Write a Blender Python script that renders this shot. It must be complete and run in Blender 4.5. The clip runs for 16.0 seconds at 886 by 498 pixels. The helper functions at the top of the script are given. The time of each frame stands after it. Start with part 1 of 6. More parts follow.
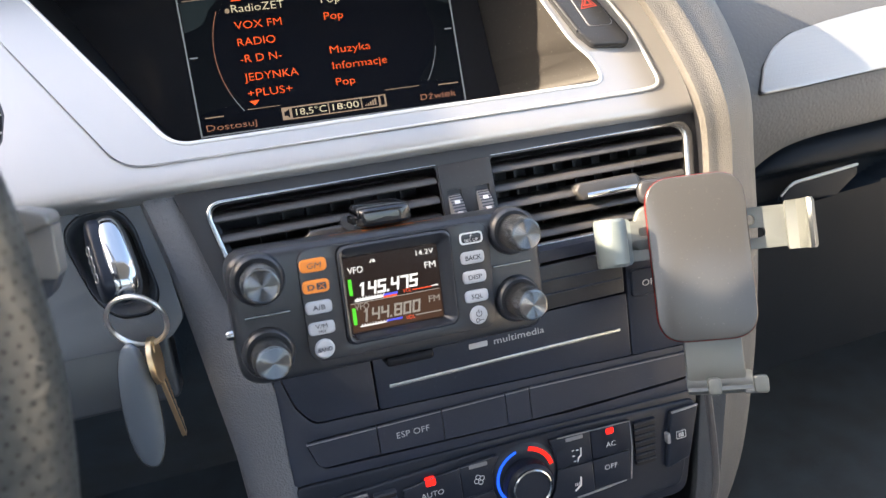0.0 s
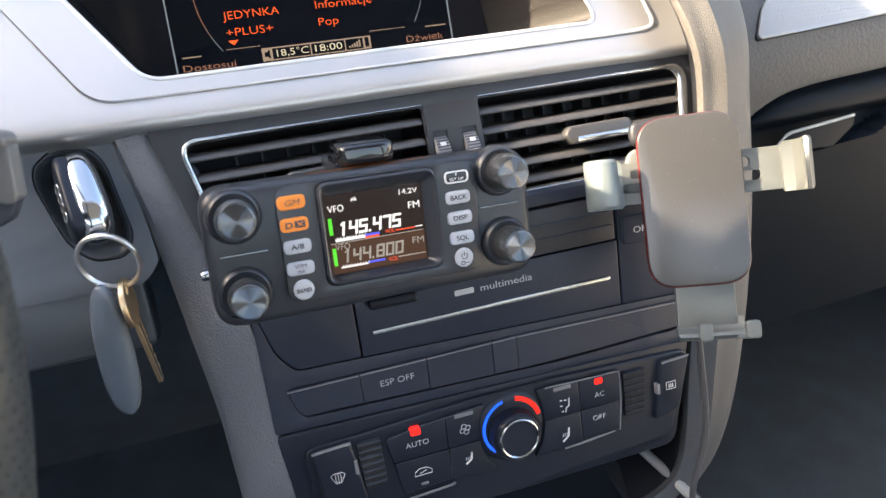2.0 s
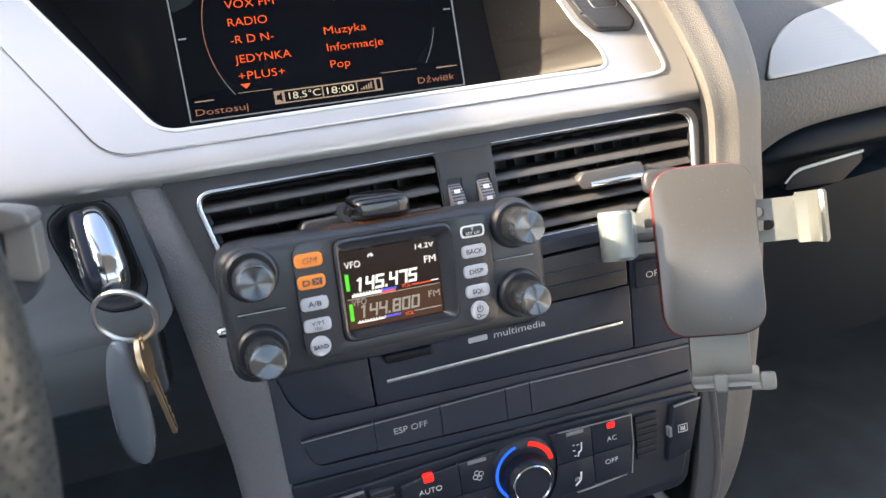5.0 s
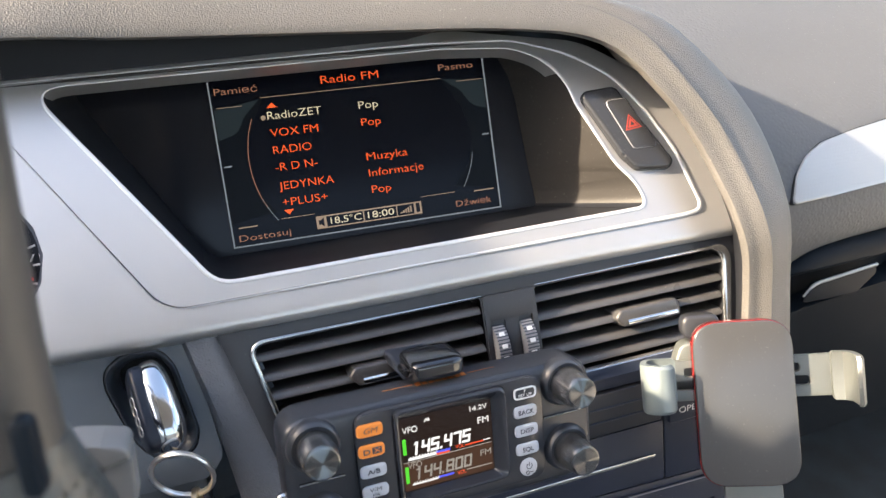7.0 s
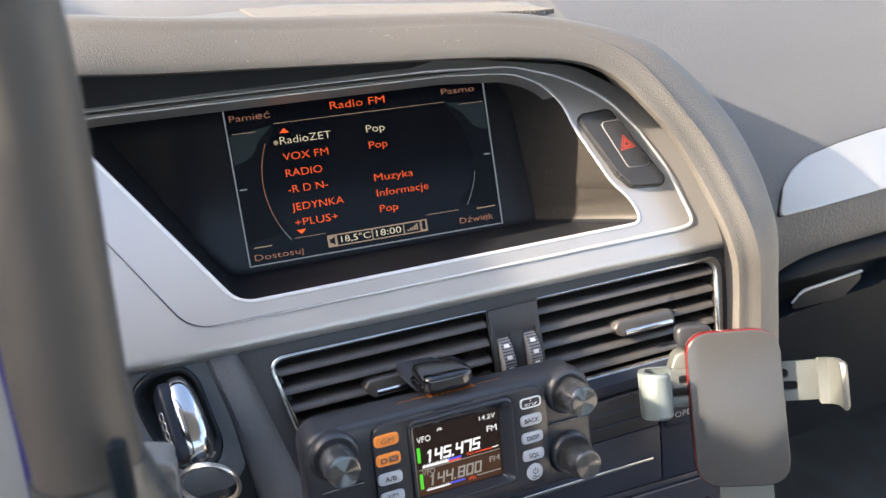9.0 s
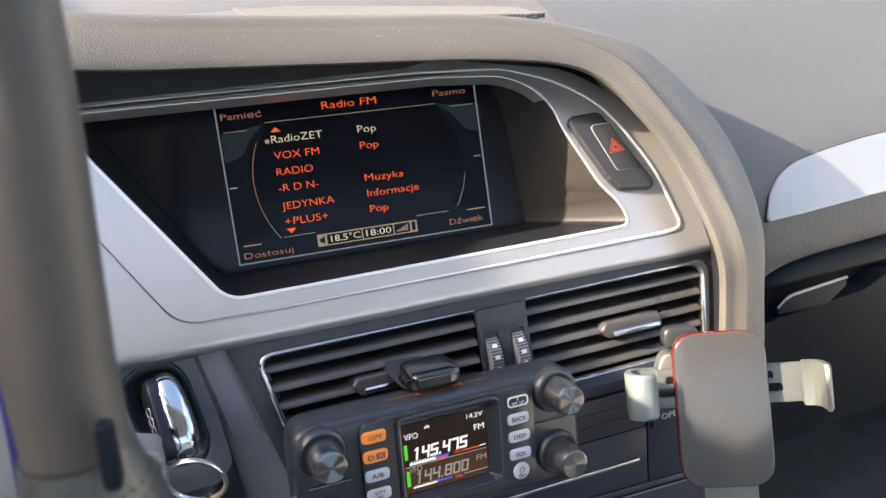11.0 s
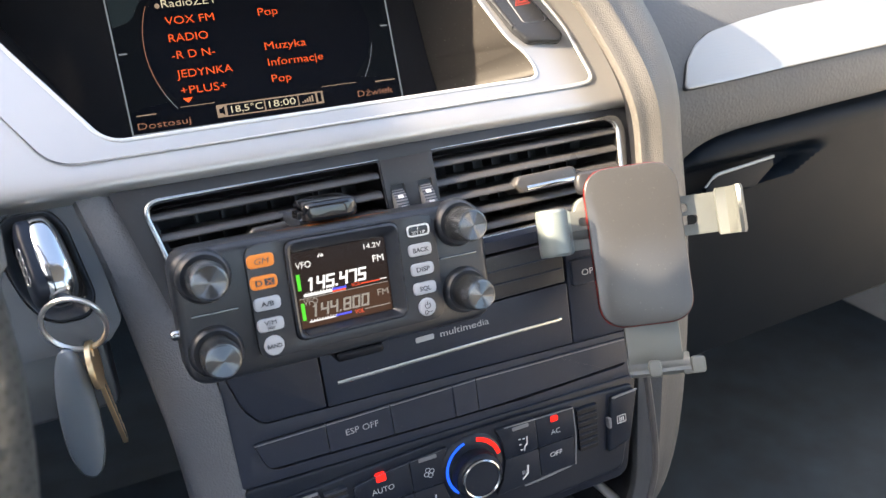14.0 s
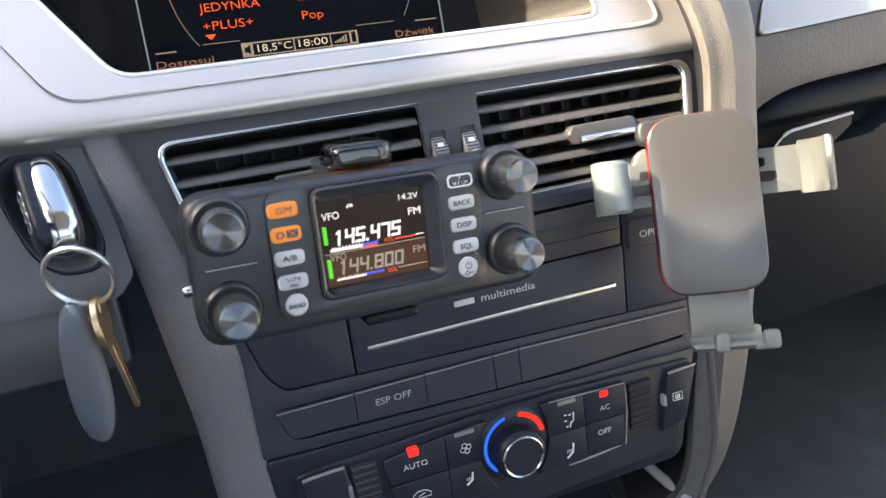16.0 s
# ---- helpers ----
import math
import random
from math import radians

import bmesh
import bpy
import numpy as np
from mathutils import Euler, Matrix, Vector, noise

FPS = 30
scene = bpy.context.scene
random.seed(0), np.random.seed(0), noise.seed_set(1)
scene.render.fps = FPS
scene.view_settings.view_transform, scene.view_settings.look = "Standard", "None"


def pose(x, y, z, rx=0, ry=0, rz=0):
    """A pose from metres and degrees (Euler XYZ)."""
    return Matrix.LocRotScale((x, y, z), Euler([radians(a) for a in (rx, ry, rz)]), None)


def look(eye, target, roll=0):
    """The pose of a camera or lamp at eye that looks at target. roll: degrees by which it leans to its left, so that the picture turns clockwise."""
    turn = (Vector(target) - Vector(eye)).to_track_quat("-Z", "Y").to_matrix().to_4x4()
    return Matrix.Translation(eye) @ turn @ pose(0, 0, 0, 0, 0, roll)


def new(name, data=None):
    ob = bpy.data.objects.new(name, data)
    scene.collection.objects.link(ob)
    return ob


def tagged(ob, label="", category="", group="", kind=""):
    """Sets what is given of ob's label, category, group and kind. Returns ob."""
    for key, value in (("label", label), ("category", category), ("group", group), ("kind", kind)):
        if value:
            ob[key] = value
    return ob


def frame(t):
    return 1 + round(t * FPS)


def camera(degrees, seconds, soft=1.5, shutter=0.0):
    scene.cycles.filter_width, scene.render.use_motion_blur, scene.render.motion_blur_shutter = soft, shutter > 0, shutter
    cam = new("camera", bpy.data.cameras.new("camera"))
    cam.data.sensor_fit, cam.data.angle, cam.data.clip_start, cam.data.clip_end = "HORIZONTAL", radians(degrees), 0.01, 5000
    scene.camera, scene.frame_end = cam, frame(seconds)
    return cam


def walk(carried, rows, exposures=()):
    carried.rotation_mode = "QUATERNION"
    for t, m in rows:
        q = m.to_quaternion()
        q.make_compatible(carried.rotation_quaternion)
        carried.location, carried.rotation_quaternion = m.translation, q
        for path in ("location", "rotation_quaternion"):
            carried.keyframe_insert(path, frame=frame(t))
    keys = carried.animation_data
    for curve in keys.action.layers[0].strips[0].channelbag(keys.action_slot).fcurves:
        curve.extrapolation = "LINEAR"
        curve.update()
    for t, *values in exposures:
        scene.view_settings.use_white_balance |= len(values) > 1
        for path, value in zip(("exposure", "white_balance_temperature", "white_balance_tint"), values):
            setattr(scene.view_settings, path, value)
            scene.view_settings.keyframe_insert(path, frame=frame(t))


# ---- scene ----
cam = camera(60.3, 16.0, 1.4)
cam.data.dof.use_dof, cam.data.dof.focus_distance, cam.data.dof.aperture_fstop = True, 0.38, 15.0
METRES, EYE, TILT, LEAN, TURN = 0.32, 0.75, -25.0, 4.0, -18.2
ROWS = [
    (0.0, 0.0, 0.0, 0.0, -0.0, 0.0, -0.0),
    (0.5, 0.0196, 0.0174, -0.0294, -0.56, -0.48, 0.18),
    (1.0, 0.0046, 0.0282, -0.031, -0.56, -1.21, 0.09),
    (1.5, 0.002, 0.0268, -0.0264, -0.55, -1.77, -0.04),
    (2.0, 0.011, 0.0356, -0.0431, -0.56, -2.08, -0.17),
    (2.5, 0.0036, 0.0296, -0.0449, -0.6, -2.21, -0.23),
    (3.0, 0.0032, 0.0298, -0.0408, -0.53, -2.22, -0.26),
    (3.2, 0.0027, 0.0267, -0.0348, -0.6, -2.26, -0.38),
    (5.3, -0.019, 0.0362, 0.0506, -0.76, -1.77, -0.18),
    (5.5, -0.035, 0.0164, 0.1016, -1.0, -1.85, -0.35),
    (6.0, -0.0533, -0.0004, 0.1503, -1.31, -1.49, -0.76),
    (6.5, -0.0567, -0.0003, 0.1514, -1.78, -1.18, -1.46),
    (7.0, -0.1188, 0.0237, 0.2358, -2.33, -1.71, -1.47),
    (7.5, -0.136, 0.0044, 0.2604, -2.52, -1.78, -0.92),
    (8.0, -0.135, -0.0064, 0.2623, -2.63, -1.74, -0.57),
    (8.5, -0.1352, -0.0097, 0.2624, -2.73, -1.61, -0.61),
    (9.0, -0.1441, -0.0401, 0.2615, -2.87, -1.52, -0.69),
    (9.2, -0.1372, -0.0436, 0.2572, -2.97, -1.2, -0.75),
    (11.3, -0.1468, -0.0465, 0.2442, -3.92, -0.75, -1.52),
    (11.5, -0.1539, -0.0424, 0.2398, -4.18, -0.6, -1.62),
    (12.0, -0.1376, -0.0471, 0.2285, -4.35, -0.63, -1.59),
    (12.5, -0.0872, -0.0701, 0.1421, -4.48, -0.06, -1.21),
    (13.0, -0.01, -0.0305, 0.013, -4.94, 0.19, 1.05),
    (13.5, -0.0221, -0.0067, -0.0168, -5.55, 0.29, 1.57),
    (14.0, -0.0339, -0.0038, -0.0172, -5.78, 0.32, 1.51),
    (14.5, -0.0536, 0.0098, -0.0165, -5.68, 0.2, 1.32),
    (15.0, -0.0437, 0.056, -0.0374, -4.92, -0.49, 0.72),
    (15.5, -0.0445, 0.0924, -0.0397, -3.96, -1.24, 0.57),
    (16.0, -0.0312, 0.1106, -0.0343, -3.0, -2.08, 0.36),
]
EXPOSURE, KELVIN = 2.76, 6760.0
walk(cam, [(t, pose(0, 0, EYE, TILT, LEAN, TURN) @ pose(METRES * x, METRES * y, METRES * z, 90 + pitch, roll, yaw)) for t, x, y, z, yaw, pitch, roll in ROWS], [(t, EXPOSURE + d, KELVIN + k, 10.0) for t, d, k in ((0.0, 0.07, 200), (2.5, 0.13, 200), (5.3, 0.17, 250), (6.2, 0.02, 200), (7.0, -0.06, 100), (8.0, -0.18, -100), (12.0, -0.24, -100), (12.5, -0.24, 0), (13.0, 0.08, 150), (16.0, 0.10, 200))])

# ---- world and light ----
SUN = Vector((-0.865, 0.02, 0.50)).normalized()
wd = bpy.data.worlds.new("sky")
scene.world = wd
wd.use_nodes = True
wn = wd.node_tree
sky = wn.nodes.new("ShaderNodeTexSky")
sky.sky_type = "NISHITA"
sky.sun_disc = False
sky.sun_elevation = math.asin(SUN.z)
sky.sun_rotation = math.atan2(SUN.x, SUN.y)
sky.air_density, sky.dust_density, sky.ozone_density = 1.0, 4.0, 0.6
wn.links.new(sky.outputs[0], wn.nodes["Background"].inputs[0])
wn.nodes["Background"].inputs[1].default_value = 0.15
sun_data = bpy.data.lights.new("sun", "SUN")
sun_data.energy, sun_data.angle, sun_data.color = 3.8, radians(0.6), (1.0, 0.84, 0.64)
sun = new("sun", sun_data)
sun.matrix_world = look(SUN * 5, (0, 0, 0))


# ---- materials ----
def mat(name, col, rough=0.5, metal=0.0, grain=400.0, bump=0.0, var=0.12, kind="noise", coat=0.0, spec=0.5, dust=0.0, rvar=0.08, anis=0.0):
    """A surface with a fine grain (cells or noise), a coarse variation of its tone, and specks of dust."""
    m = bpy.data.materials.new(name)
    m.use_nodes = True
    nt = m.node_tree
    b = nt.nodes["Principled BSDF"]
    tc = nt.nodes.new("ShaderNodeTexCoord")
    n1 = nt.nodes.new("ShaderNodeTexNoise")
    n1.inputs["Scale"].default_value, n1.inputs["Detail"].default_value = 22.0, 4.0
    nt.links.new(tc.outputs["Object"], n1.inputs["Vector"])
    if kind == "cell":
        n2 = nt.nodes.new("ShaderNodeTexVoronoi")
        n2.feature = "SMOOTH_F1"
        n2.inputs["Scale"].default_value = grain
    else:
        n2 = nt.nodes.new("ShaderNodeTexNoise")
        n2.inputs["Scale"].default_value, n2.inputs["Detail"].default_value = grain, 3.0
    nt.links.new(tc.outputs["Object"], n2.inputs["Vector"])
    ramp = nt.nodes.new("ShaderNodeMix")
    ramp.data_type = "RGBA"
    ramp.inputs["A"].default_value = (*[c * (1 - var) for c in col], 1)
    ramp.inputs["B"].default_value = (*[min(1, c * (1 + var)) for c in col], 1)
    nt.links.new(n1.outputs["Fac"], ramp.inputs["Factor"])
    last = ramp.outputs["Result"]
    if dust > 0:
        n3 = nt.nodes.new("ShaderNodeTexNoise")
        n3.inputs["Scale"].default_value, n3.inputs["Detail"].default_value = 900.0, 2.0
        nt.links.new(tc.outputs["Object"], n3.inputs["Vector"])
        mr = nt.nodes.new("ShaderNodeMapRange")
        mr.inputs["From Min"].default_value, mr.inputs["From Max"].default_value = 0.68, 0.76
        mr.inputs["To Max"].default_value = dust
        nt.links.new(n3.outputs["Fac"], mr.inputs["Value"])
        dm = nt.nodes.new("ShaderNodeMix")
        dm.data_type = "RGBA"
        dm.inputs["B"].default_value = (0.55, 0.52, 0.47, 1)
        nt.links.new(mr.outputs["Result"], dm.inputs["Factor"])
        nt.links.new(last, dm.inputs["A"])
        last = dm.outputs["Result"]
    nt.links.new(last, b.inputs["Base Color"])
    rr = nt.nodes.new("ShaderNodeMapRange")
    rr.inputs["To Min"].default_value, rr.inputs["To Max"].default_value = max(0.02, rough - rvar), min(1, rough + rvar)
    nt.links.new(n1.outputs["Fac"], rr.inputs["Value"])
    nt.links.new(rr.outputs["Result"], b.inputs["Roughness"])
    b.inputs["Metallic"].default_value = metal
    b.inputs["Coat Weight"].default_value = coat
    b.inputs["Coat Roughness"].default_value = 0.08
    b.inputs["Specular IOR Level"].default_value = spec
    if anis:
        b.inputs["Anisotropic"].default_value = anis
        tg = nt.nodes.new("ShaderNodeTangent")
        tg.direction_type, tg.axis = "RADIAL", "Z"
        nt.links.new(tg.outputs["Tangent"], b.inputs["Tangent"])
    if bump > 0:
        bp = nt.nodes.new("ShaderNodeBump")
        bp.inputs["Strength"].default_value, bp.inputs["Distance"].default_value = bump, 0.0006
        nt.links.new(n2.outputs["Distance" if kind == "cell" else "Fac"], bp.inputs["Height"])
        nt.links.new(bp.outputs["Normal"], b.inputs["Normal"])
    return m


def glow(name, col, strength):
    m = bpy.data.materials.new(name)
    m.use_nodes = True
    b = m.node_tree.nodes["Principled BSDF"]
    b.inputs["Base Color"].default_value = (*[c * 0.3 for c in col], 1)
    b.inputs["Emission Color"].default_value = (*col, 1)
    b.inputs["Emission Strength"].default_value = strength / 6.0
    b.inputs["Roughness"].default_value = 0.3
    b.inputs["Specular IOR Level"].default_value = 0.1
    return m


SILVER = mat("silver_paint", (0.465, 0.459, 0.450), 0.36, 0.73, 1500, 0.05, 0.04, dust=0.05)
CHROME = mat("chrome", (0.80, 0.81, 0.82), 0.08, 1.0, 60, 0.0, 0.03, rvar=0.03)
DUSTY_CHROME = mat("dusty_chrome", (0.48, 0.48, 0.475), 0.24, 0.9, 800, 0.02, 0.10, dust=0.4)
EDGE_HIGHLIGHT = mat("edge_highlight_silver", (0.60, 0.60, 0.60), 0.36, 0.5, 800, 0.0, 0.03)
CLIMATE = mat("climate_black_plastic", (0.0105, 0.0145, 0.0240), 0.36, 0.0, 1200, 0.05, 0.10, dust=0.05, spec=0.30)
KEY_CHROME = mat("key_chrome", (0.50, 0.505, 0.515), 0.13, 1.0, 200, 0.01, 0.06, rvar=0.05)
VENT_CHROME = mat("vent_chrome", (0.42, 0.43, 0.44), 0.18, 1.0, 300, 0.01, 0.08)
CHROME_SATIN = mat("satin_chrome", (0.62, 0.62, 0.62), 0.24, 1.0, 800, 0.02, 0.04)
SOFT_PAD = mat("grained_soft_pad", (0.088, 0.083, 0.077), 0.55, 0.0, 1600, 0.48, 0.10, "cell", dust=0.25)
PASS_PAD = mat("passenger_soft_pad", (0.064, 0.067, 0.072), 0.6, 0.0, 520, 0.5, 0.10, "cell", dust=0.10)
DARK_GRAIN = mat("dark_grained_plastic", (0.108, 0.113, 0.126), 0.5, 0.0, 1150, 0.55, 0.12, "cell")
DARK_PLASTIC = mat("dark_plastic", (0.0265, 0.0325, 0.0465), 0.42, 0.0, 1200, 0.06, 0.12, dust=0.08)
FASCIA = mat("soft_black_fascia", (0.0185, 0.0240, 0.0390), 0.34, 0.0, 1200, 0.05, 0.10, dust=0.06, spec=0.38)
SLAT = mat("vent_slat_plastic", (0.050, 0.049, 0.050), 0.30, 0.0, 1200, 0.05, 0.2, dust=0.25, spec=0.6)
GLOVE = mat("dark_glovebox_plastic", (0.0052, 0.0086, 0.0135), 0.5, 0.0, 900, 0.15, 0.12, spec=0.10)
VENT_FASCIA = mat("vent_fascia_black", (0.0230, 0.0240, 0.0285), 0.36, 0.0, 1200, 0.04, 0.10, dust=0.06, spec=0.4)
# Near black that carries shade in its colour: recess floor, slope, hood underside.
SHADE_BLACK = mat("shade_black", (0.013, 0.014, 0.017), 0.42, 0.0, 900, 0.03, 0.12, spec=0.12)
KNEE = mat("knee_panel_plastic", (0.080, 0.090, 0.104), 0.36, 0.0, 1200, 0.08, 0.10)
MOUNT_GLOSS = mat("polished_black_plastic", (0.008, 0.008, 0.010), 0.09, 0.0, 60, 0.0, 0.1, rvar=0.03, spec=0.6, coat=0.4)
SLOT_BLACK = mat("slot_black", (0.004, 0.004, 0.005), 0.7)
DEEP = mat("vent_interior", (0.026, 0.026, 0.029), 0.6)
GLOSS_BLACK = mat("gloss_black", (0.0100, 0.0106, 0.0135), 0.12, 0.0, 60, 0.0, 0.1, rvar=0.04, spec=0.14)
GLOSS_GREY = mat("satin_charcoal_plastic", (0.026, 0.027, 0.030), 0.26, 0.0, 900, 0.02, 0.10, dust=0.10)
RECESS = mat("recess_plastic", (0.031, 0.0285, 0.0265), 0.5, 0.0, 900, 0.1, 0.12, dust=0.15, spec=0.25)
LCD_BLACK = mat("lcd_glass", (0.0055, 0.0065, 0.0100), 0.12, 0.0, 50, 0.0, 0.1, rvar=0.03, spec=0.08)
RADIO_BODY = mat("radio_black_plastic", (0.0235, 0.0260, 0.0320), 0.30, 0.0, 1500, 0.10, 0.10, dust=0.06)
RADIO_BEZEL = mat("radio_bezel_plastic", (0.024, 0.026, 0.032), 0.22, 0.0, 1500, 0.03, 0.10)
KNOB_SIDE = mat("knob_grey", (0.17, 0.176, 0.186), 0.22, 0.85, 1500, 0.05, 0.1)
KNOB_TOP = mat("knob_spun_metal", (0.14, 0.144, 0.152), 0.13, 1.0, 400, 0.0, 0.05, rvar=0.01)
RUBBER_GREY = mat("backlit_grey_button", (0.44, 0.45, 0.48), 0.45, 0.0, 1500, 0.02, 0.05)
ALU = mat("silver_plastic_arm", (0.108, 0.116, 0.111), 0.38, 0.3, 1200, 0.04, 0.06)
ALU_PAD = mat("grey_green_clamp", (0.145, 0.172, 0.174), 0.42, 0.2, 1200, 0.04, 0.06)
HOLDER_GLASS = mat("holder_matte_glass", (0.041, 0.042, 0.044), 0.20, 0.0, 900, 0.0, 0.06, dust=0.05, rvar=0.03)
RED_RIM = mat("red_rim", (0.105, 0.010, 0.010), 0.22, 0.0, 400, 0.0, 0.1)
INLAY = mat("silver_inlay", (0.32, 0.325, 0.325), 0.38, 0.5, 1200, 0.06, 0.05)
FOB_GREY = mat("grey_plastic_tag", (0.12, 0.145, 0.175), 0.20, 0.0, 600, 0.02, 0.10, coat=0.8)
BRASS = mat("worn_brass", (0.94, 0.67, 0.40), 0.36, 1.0, 300, 0.1, 0.15)
STEEL = mat("steel_ring", (0.86, 0.81, 0.75), 0.30, 1.0, 200, 0.02, 0.08)
LEATHER = mat("perforated_leather", (0.036, 0.040, 0.041), 0.34, 0.0, 330, 0.55, 0.12, "cell")
RIM_GREY = mat("smooth_grey_rim", (0.044, 0.040, 0.037), 0.5, 0.0, 500, 0.15, 0.12)
STALK_GREY = mat("grey_stalk_plastic", (0.125, 0.125, 0.125), 0.36, 0.0, 900, 0.05)
CARPET = mat("dark_carpet", (0.026, 0.040, 0.056), 0.95, 0.0, 500, 1.0, 0.6)
# Grey of the unseen shell, paler than real trim to bounce fill light.
CABIN = mat("cabin_bounce_grey", (0.50, 0.50, 0.50), 0.8, 0.0, 300, 0.2, 0.1)
WHITE_PRINT = mat("white_print", (0.62, 0.62, 0.62), 0.5)
GREY_PRINT = mat("grey_print", (0.30, 0.30, 0.31), 0.5)
PALE_PRINT = mat("pale_grey_print", (0.45, 0.45, 0.46), 0.5)
DISH = mat("dished_dark_plastic", (0.048, 0.054, 0.064), 0.32, 0.0, 1200, 0.06, 0.10)
FLANK = mat("dark_grey_flank", (0.042, 0.046, 0.052), 0.55, 0.0, 950, 0.3, 0.10, "cell")
# Unlit lamps and grey details; also the painted highlights on keys and switches.
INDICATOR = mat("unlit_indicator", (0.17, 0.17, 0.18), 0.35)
DARK_PRINT = mat("dark_print", (0.04, 0.04, 0.05), 0.5)
ORANGE_PRINT = mat("orange_print", (0.55, 0.16, 0.03), 0.5)
CABLE = mat("grey_cable", (0.05, 0.05, 0.055), 0.5)
PALE_TRIM = mat("pale_grey_strip", (0.35, 0.36, 0.36), 0.45, 0.2, 900, 0.3)
BLUE_TRIM = mat("dark_blue_edge", (0.035, 0.035, 0.16), 0.4)
ORANGE_TEXT = glow("orange_display_text", (1.0, 0.13, 0.03), 0.88)
ORANGE_DIM = glow("dim_orange_display_text", (0.42, 0.20, 0.13), 0.7)
CREAM_TEXT = glow("cream_display_text", (0.85, 0.74, 0.52), 0.8)
SAND_DIM = glow("sand_display_line", (0.45, 0.33, 0.24), 0.6)
LINE_GREY = glow("display_edge_line", (0.34, 0.38, 0.42), 0.45)
NAVY = glow("display_navy", (0.0035, 0.0055, 0.0095), 0.25)
TEAL = glow("display_teal", (0.012, 0.018, 0.021), 1.0)
RED_LED = glow("red_light", (1.0, 0.02, 0.015), 1.6)
BLUE_LED = glow("blue_light", (0.01, 0.10, 1.0), 1.5)
HAZ_RED = glow("hazard_red", (0.75, 0.11, 0.08), 0.2)
BTN_ORANGE = glow("orange_button", (1.0, 0.34, 0.08), 0.46)
RS_DARK = glow("radio_screen_dark", (0.030, 0.018, 0.014), 0.8)
RS_BROWN = glow("radio_screen_brown", (0.07, 0.035, 0.022), 0.8)
RS_WHITE = glow("radio_screen_white", (0.95, 0.95, 0.92), 0.9)
RS_GREY = glow("radio_screen_grey", (0.36, 0.33, 0.29), 0.7)
RS_GREEN = glow("radio_screen_green", (0.10, 0.75, 0.05), 0.8)
RS_BLUE = glow("radio_screen_blue", (0.10, 0.12, 0.85), 0.8)
RS_RED = glow("radio_screen_red", (0.85, 0.10, 0.04), 0.8)


# ---- builders ----
def thing(name, m, label, category, group="", kind=""):
    ob = new(name)
    ob.empty_display_size = 0.01
    ob.matrix_world = m
    return tagged(ob, label, category, group, kind)


def part(name, bm, material, parent=None, label="", m=None, smooth=True):
    me = bpy.data.meshes.new(name)
    bm.normal_update()
    bm.to_mesh(me)
    bm.free()
    me.materials.append(material)
    if smooth:
        me.shade_smooth()
        me.set_sharp_from_angle(angle=radians(38))
    ob = new(name, me)
    if parent is not None:
        ob.parent = parent
    if m is not None:
        ob.matrix_basis = m
    return tagged(ob, label)


def rpoly(pts, r=0.0, seg=5):
    """A closed outline with rounded corners; pts of (x, y) or (x, y, radius)."""
    out = []
    n = len(pts)
    for i in range(n):
        p = Vector(pts[i][:2])
        rad = pts[i][2] if len(pts[i]) > 2 else r
        a, b = Vector(pts[i - 1][:2]) - p, Vector(pts[(i + 1) % n][:2]) - p
        if rad <= 0 or a.length < 1e-7 or b.length < 1e-7:
            out += [p.copy() for _ in range(seg + 1)] if rad > 0 else [p]
            continue
        ang = a.angle(b)
        d = min(rad / math.tan(ang / 2), a.length * 0.49, b.length * 0.49)
        s, e = p + a.normalized() * d, p + b.normalized() * d
        for k in range(seg + 1):
            t = k / seg
            out.append(s * (1 - t) ** 2 + p * 2 * t * (1 - t) + e * t * t)
    return out


def box_pts(x0, y0, x1, y1):
    return [(x0, y0), (x1, y0), (x1, y1), (x0, y1)]


def circle_pts(cx, cy, r, n=32):
    return [Vector((cx + r * math.cos(2 * math.pi * k / n), cy + r * math.sin(2 * math.pi * k / n))) for k in range(n)]


def plate(outer, z0, z1, holes=(), bev=0.0, bm=None):
    """A flat plate between z0 and z1 with holes and softened front edges."""
    bm = bm or bmesh.new()
    edges = []
    for loop in (outer, *holes):
        vs = [bm.verts.new((p[0], p[1], z1)) for p in loop]
        for i in range(len(vs)):
            edges.append(bm.edges.new((vs[i - 1], vs[i])))
    if holes:
        faces = [g for g in bmesh.ops.triangle_fill(bm, edges=edges, use_beauty=True, use_dissolve=False)["geom"] if isinstance(g, bmesh.types.BMFace)]
    else:
        faces = [bm.faces.new([e.verts[0] for e in edges])]
    for f in faces:
        f.normal_update()
        if f.normal.z < 0:
            f.normal_flip()
    rim = set(edges)
    ext = bmesh.ops.extrude_face_region(bm, geom=faces, use_keep_orig=True)["geom"]
    low = [g for g in ext if isinstance(g, bmesh.types.BMVert)]
    lowf = [g for g in ext if isinstance(g, bmesh.types.BMFace)]
    for v in low:
        v.co.z = z0
    for f in lowf:
        f.normal_flip()
    if bev > 0:
        bmesh.ops.bevel(bm, geom=[e for e in rim if e.is_valid], offset=bev, segments=3, profile=0.5, affect="EDGES", clamp_overlap=True)
    bmesh.ops.recalc_face_normals(bm, faces=bm.faces[:])
    return bm


def slab(x0, y0, x1, y1, z0, z1, r=0.002, bev=0.0006, bm=None):
    return plate(rpoly(box_pts(x0, y0, x1, y1), r, 4), z0, z1, (), bev, bm)


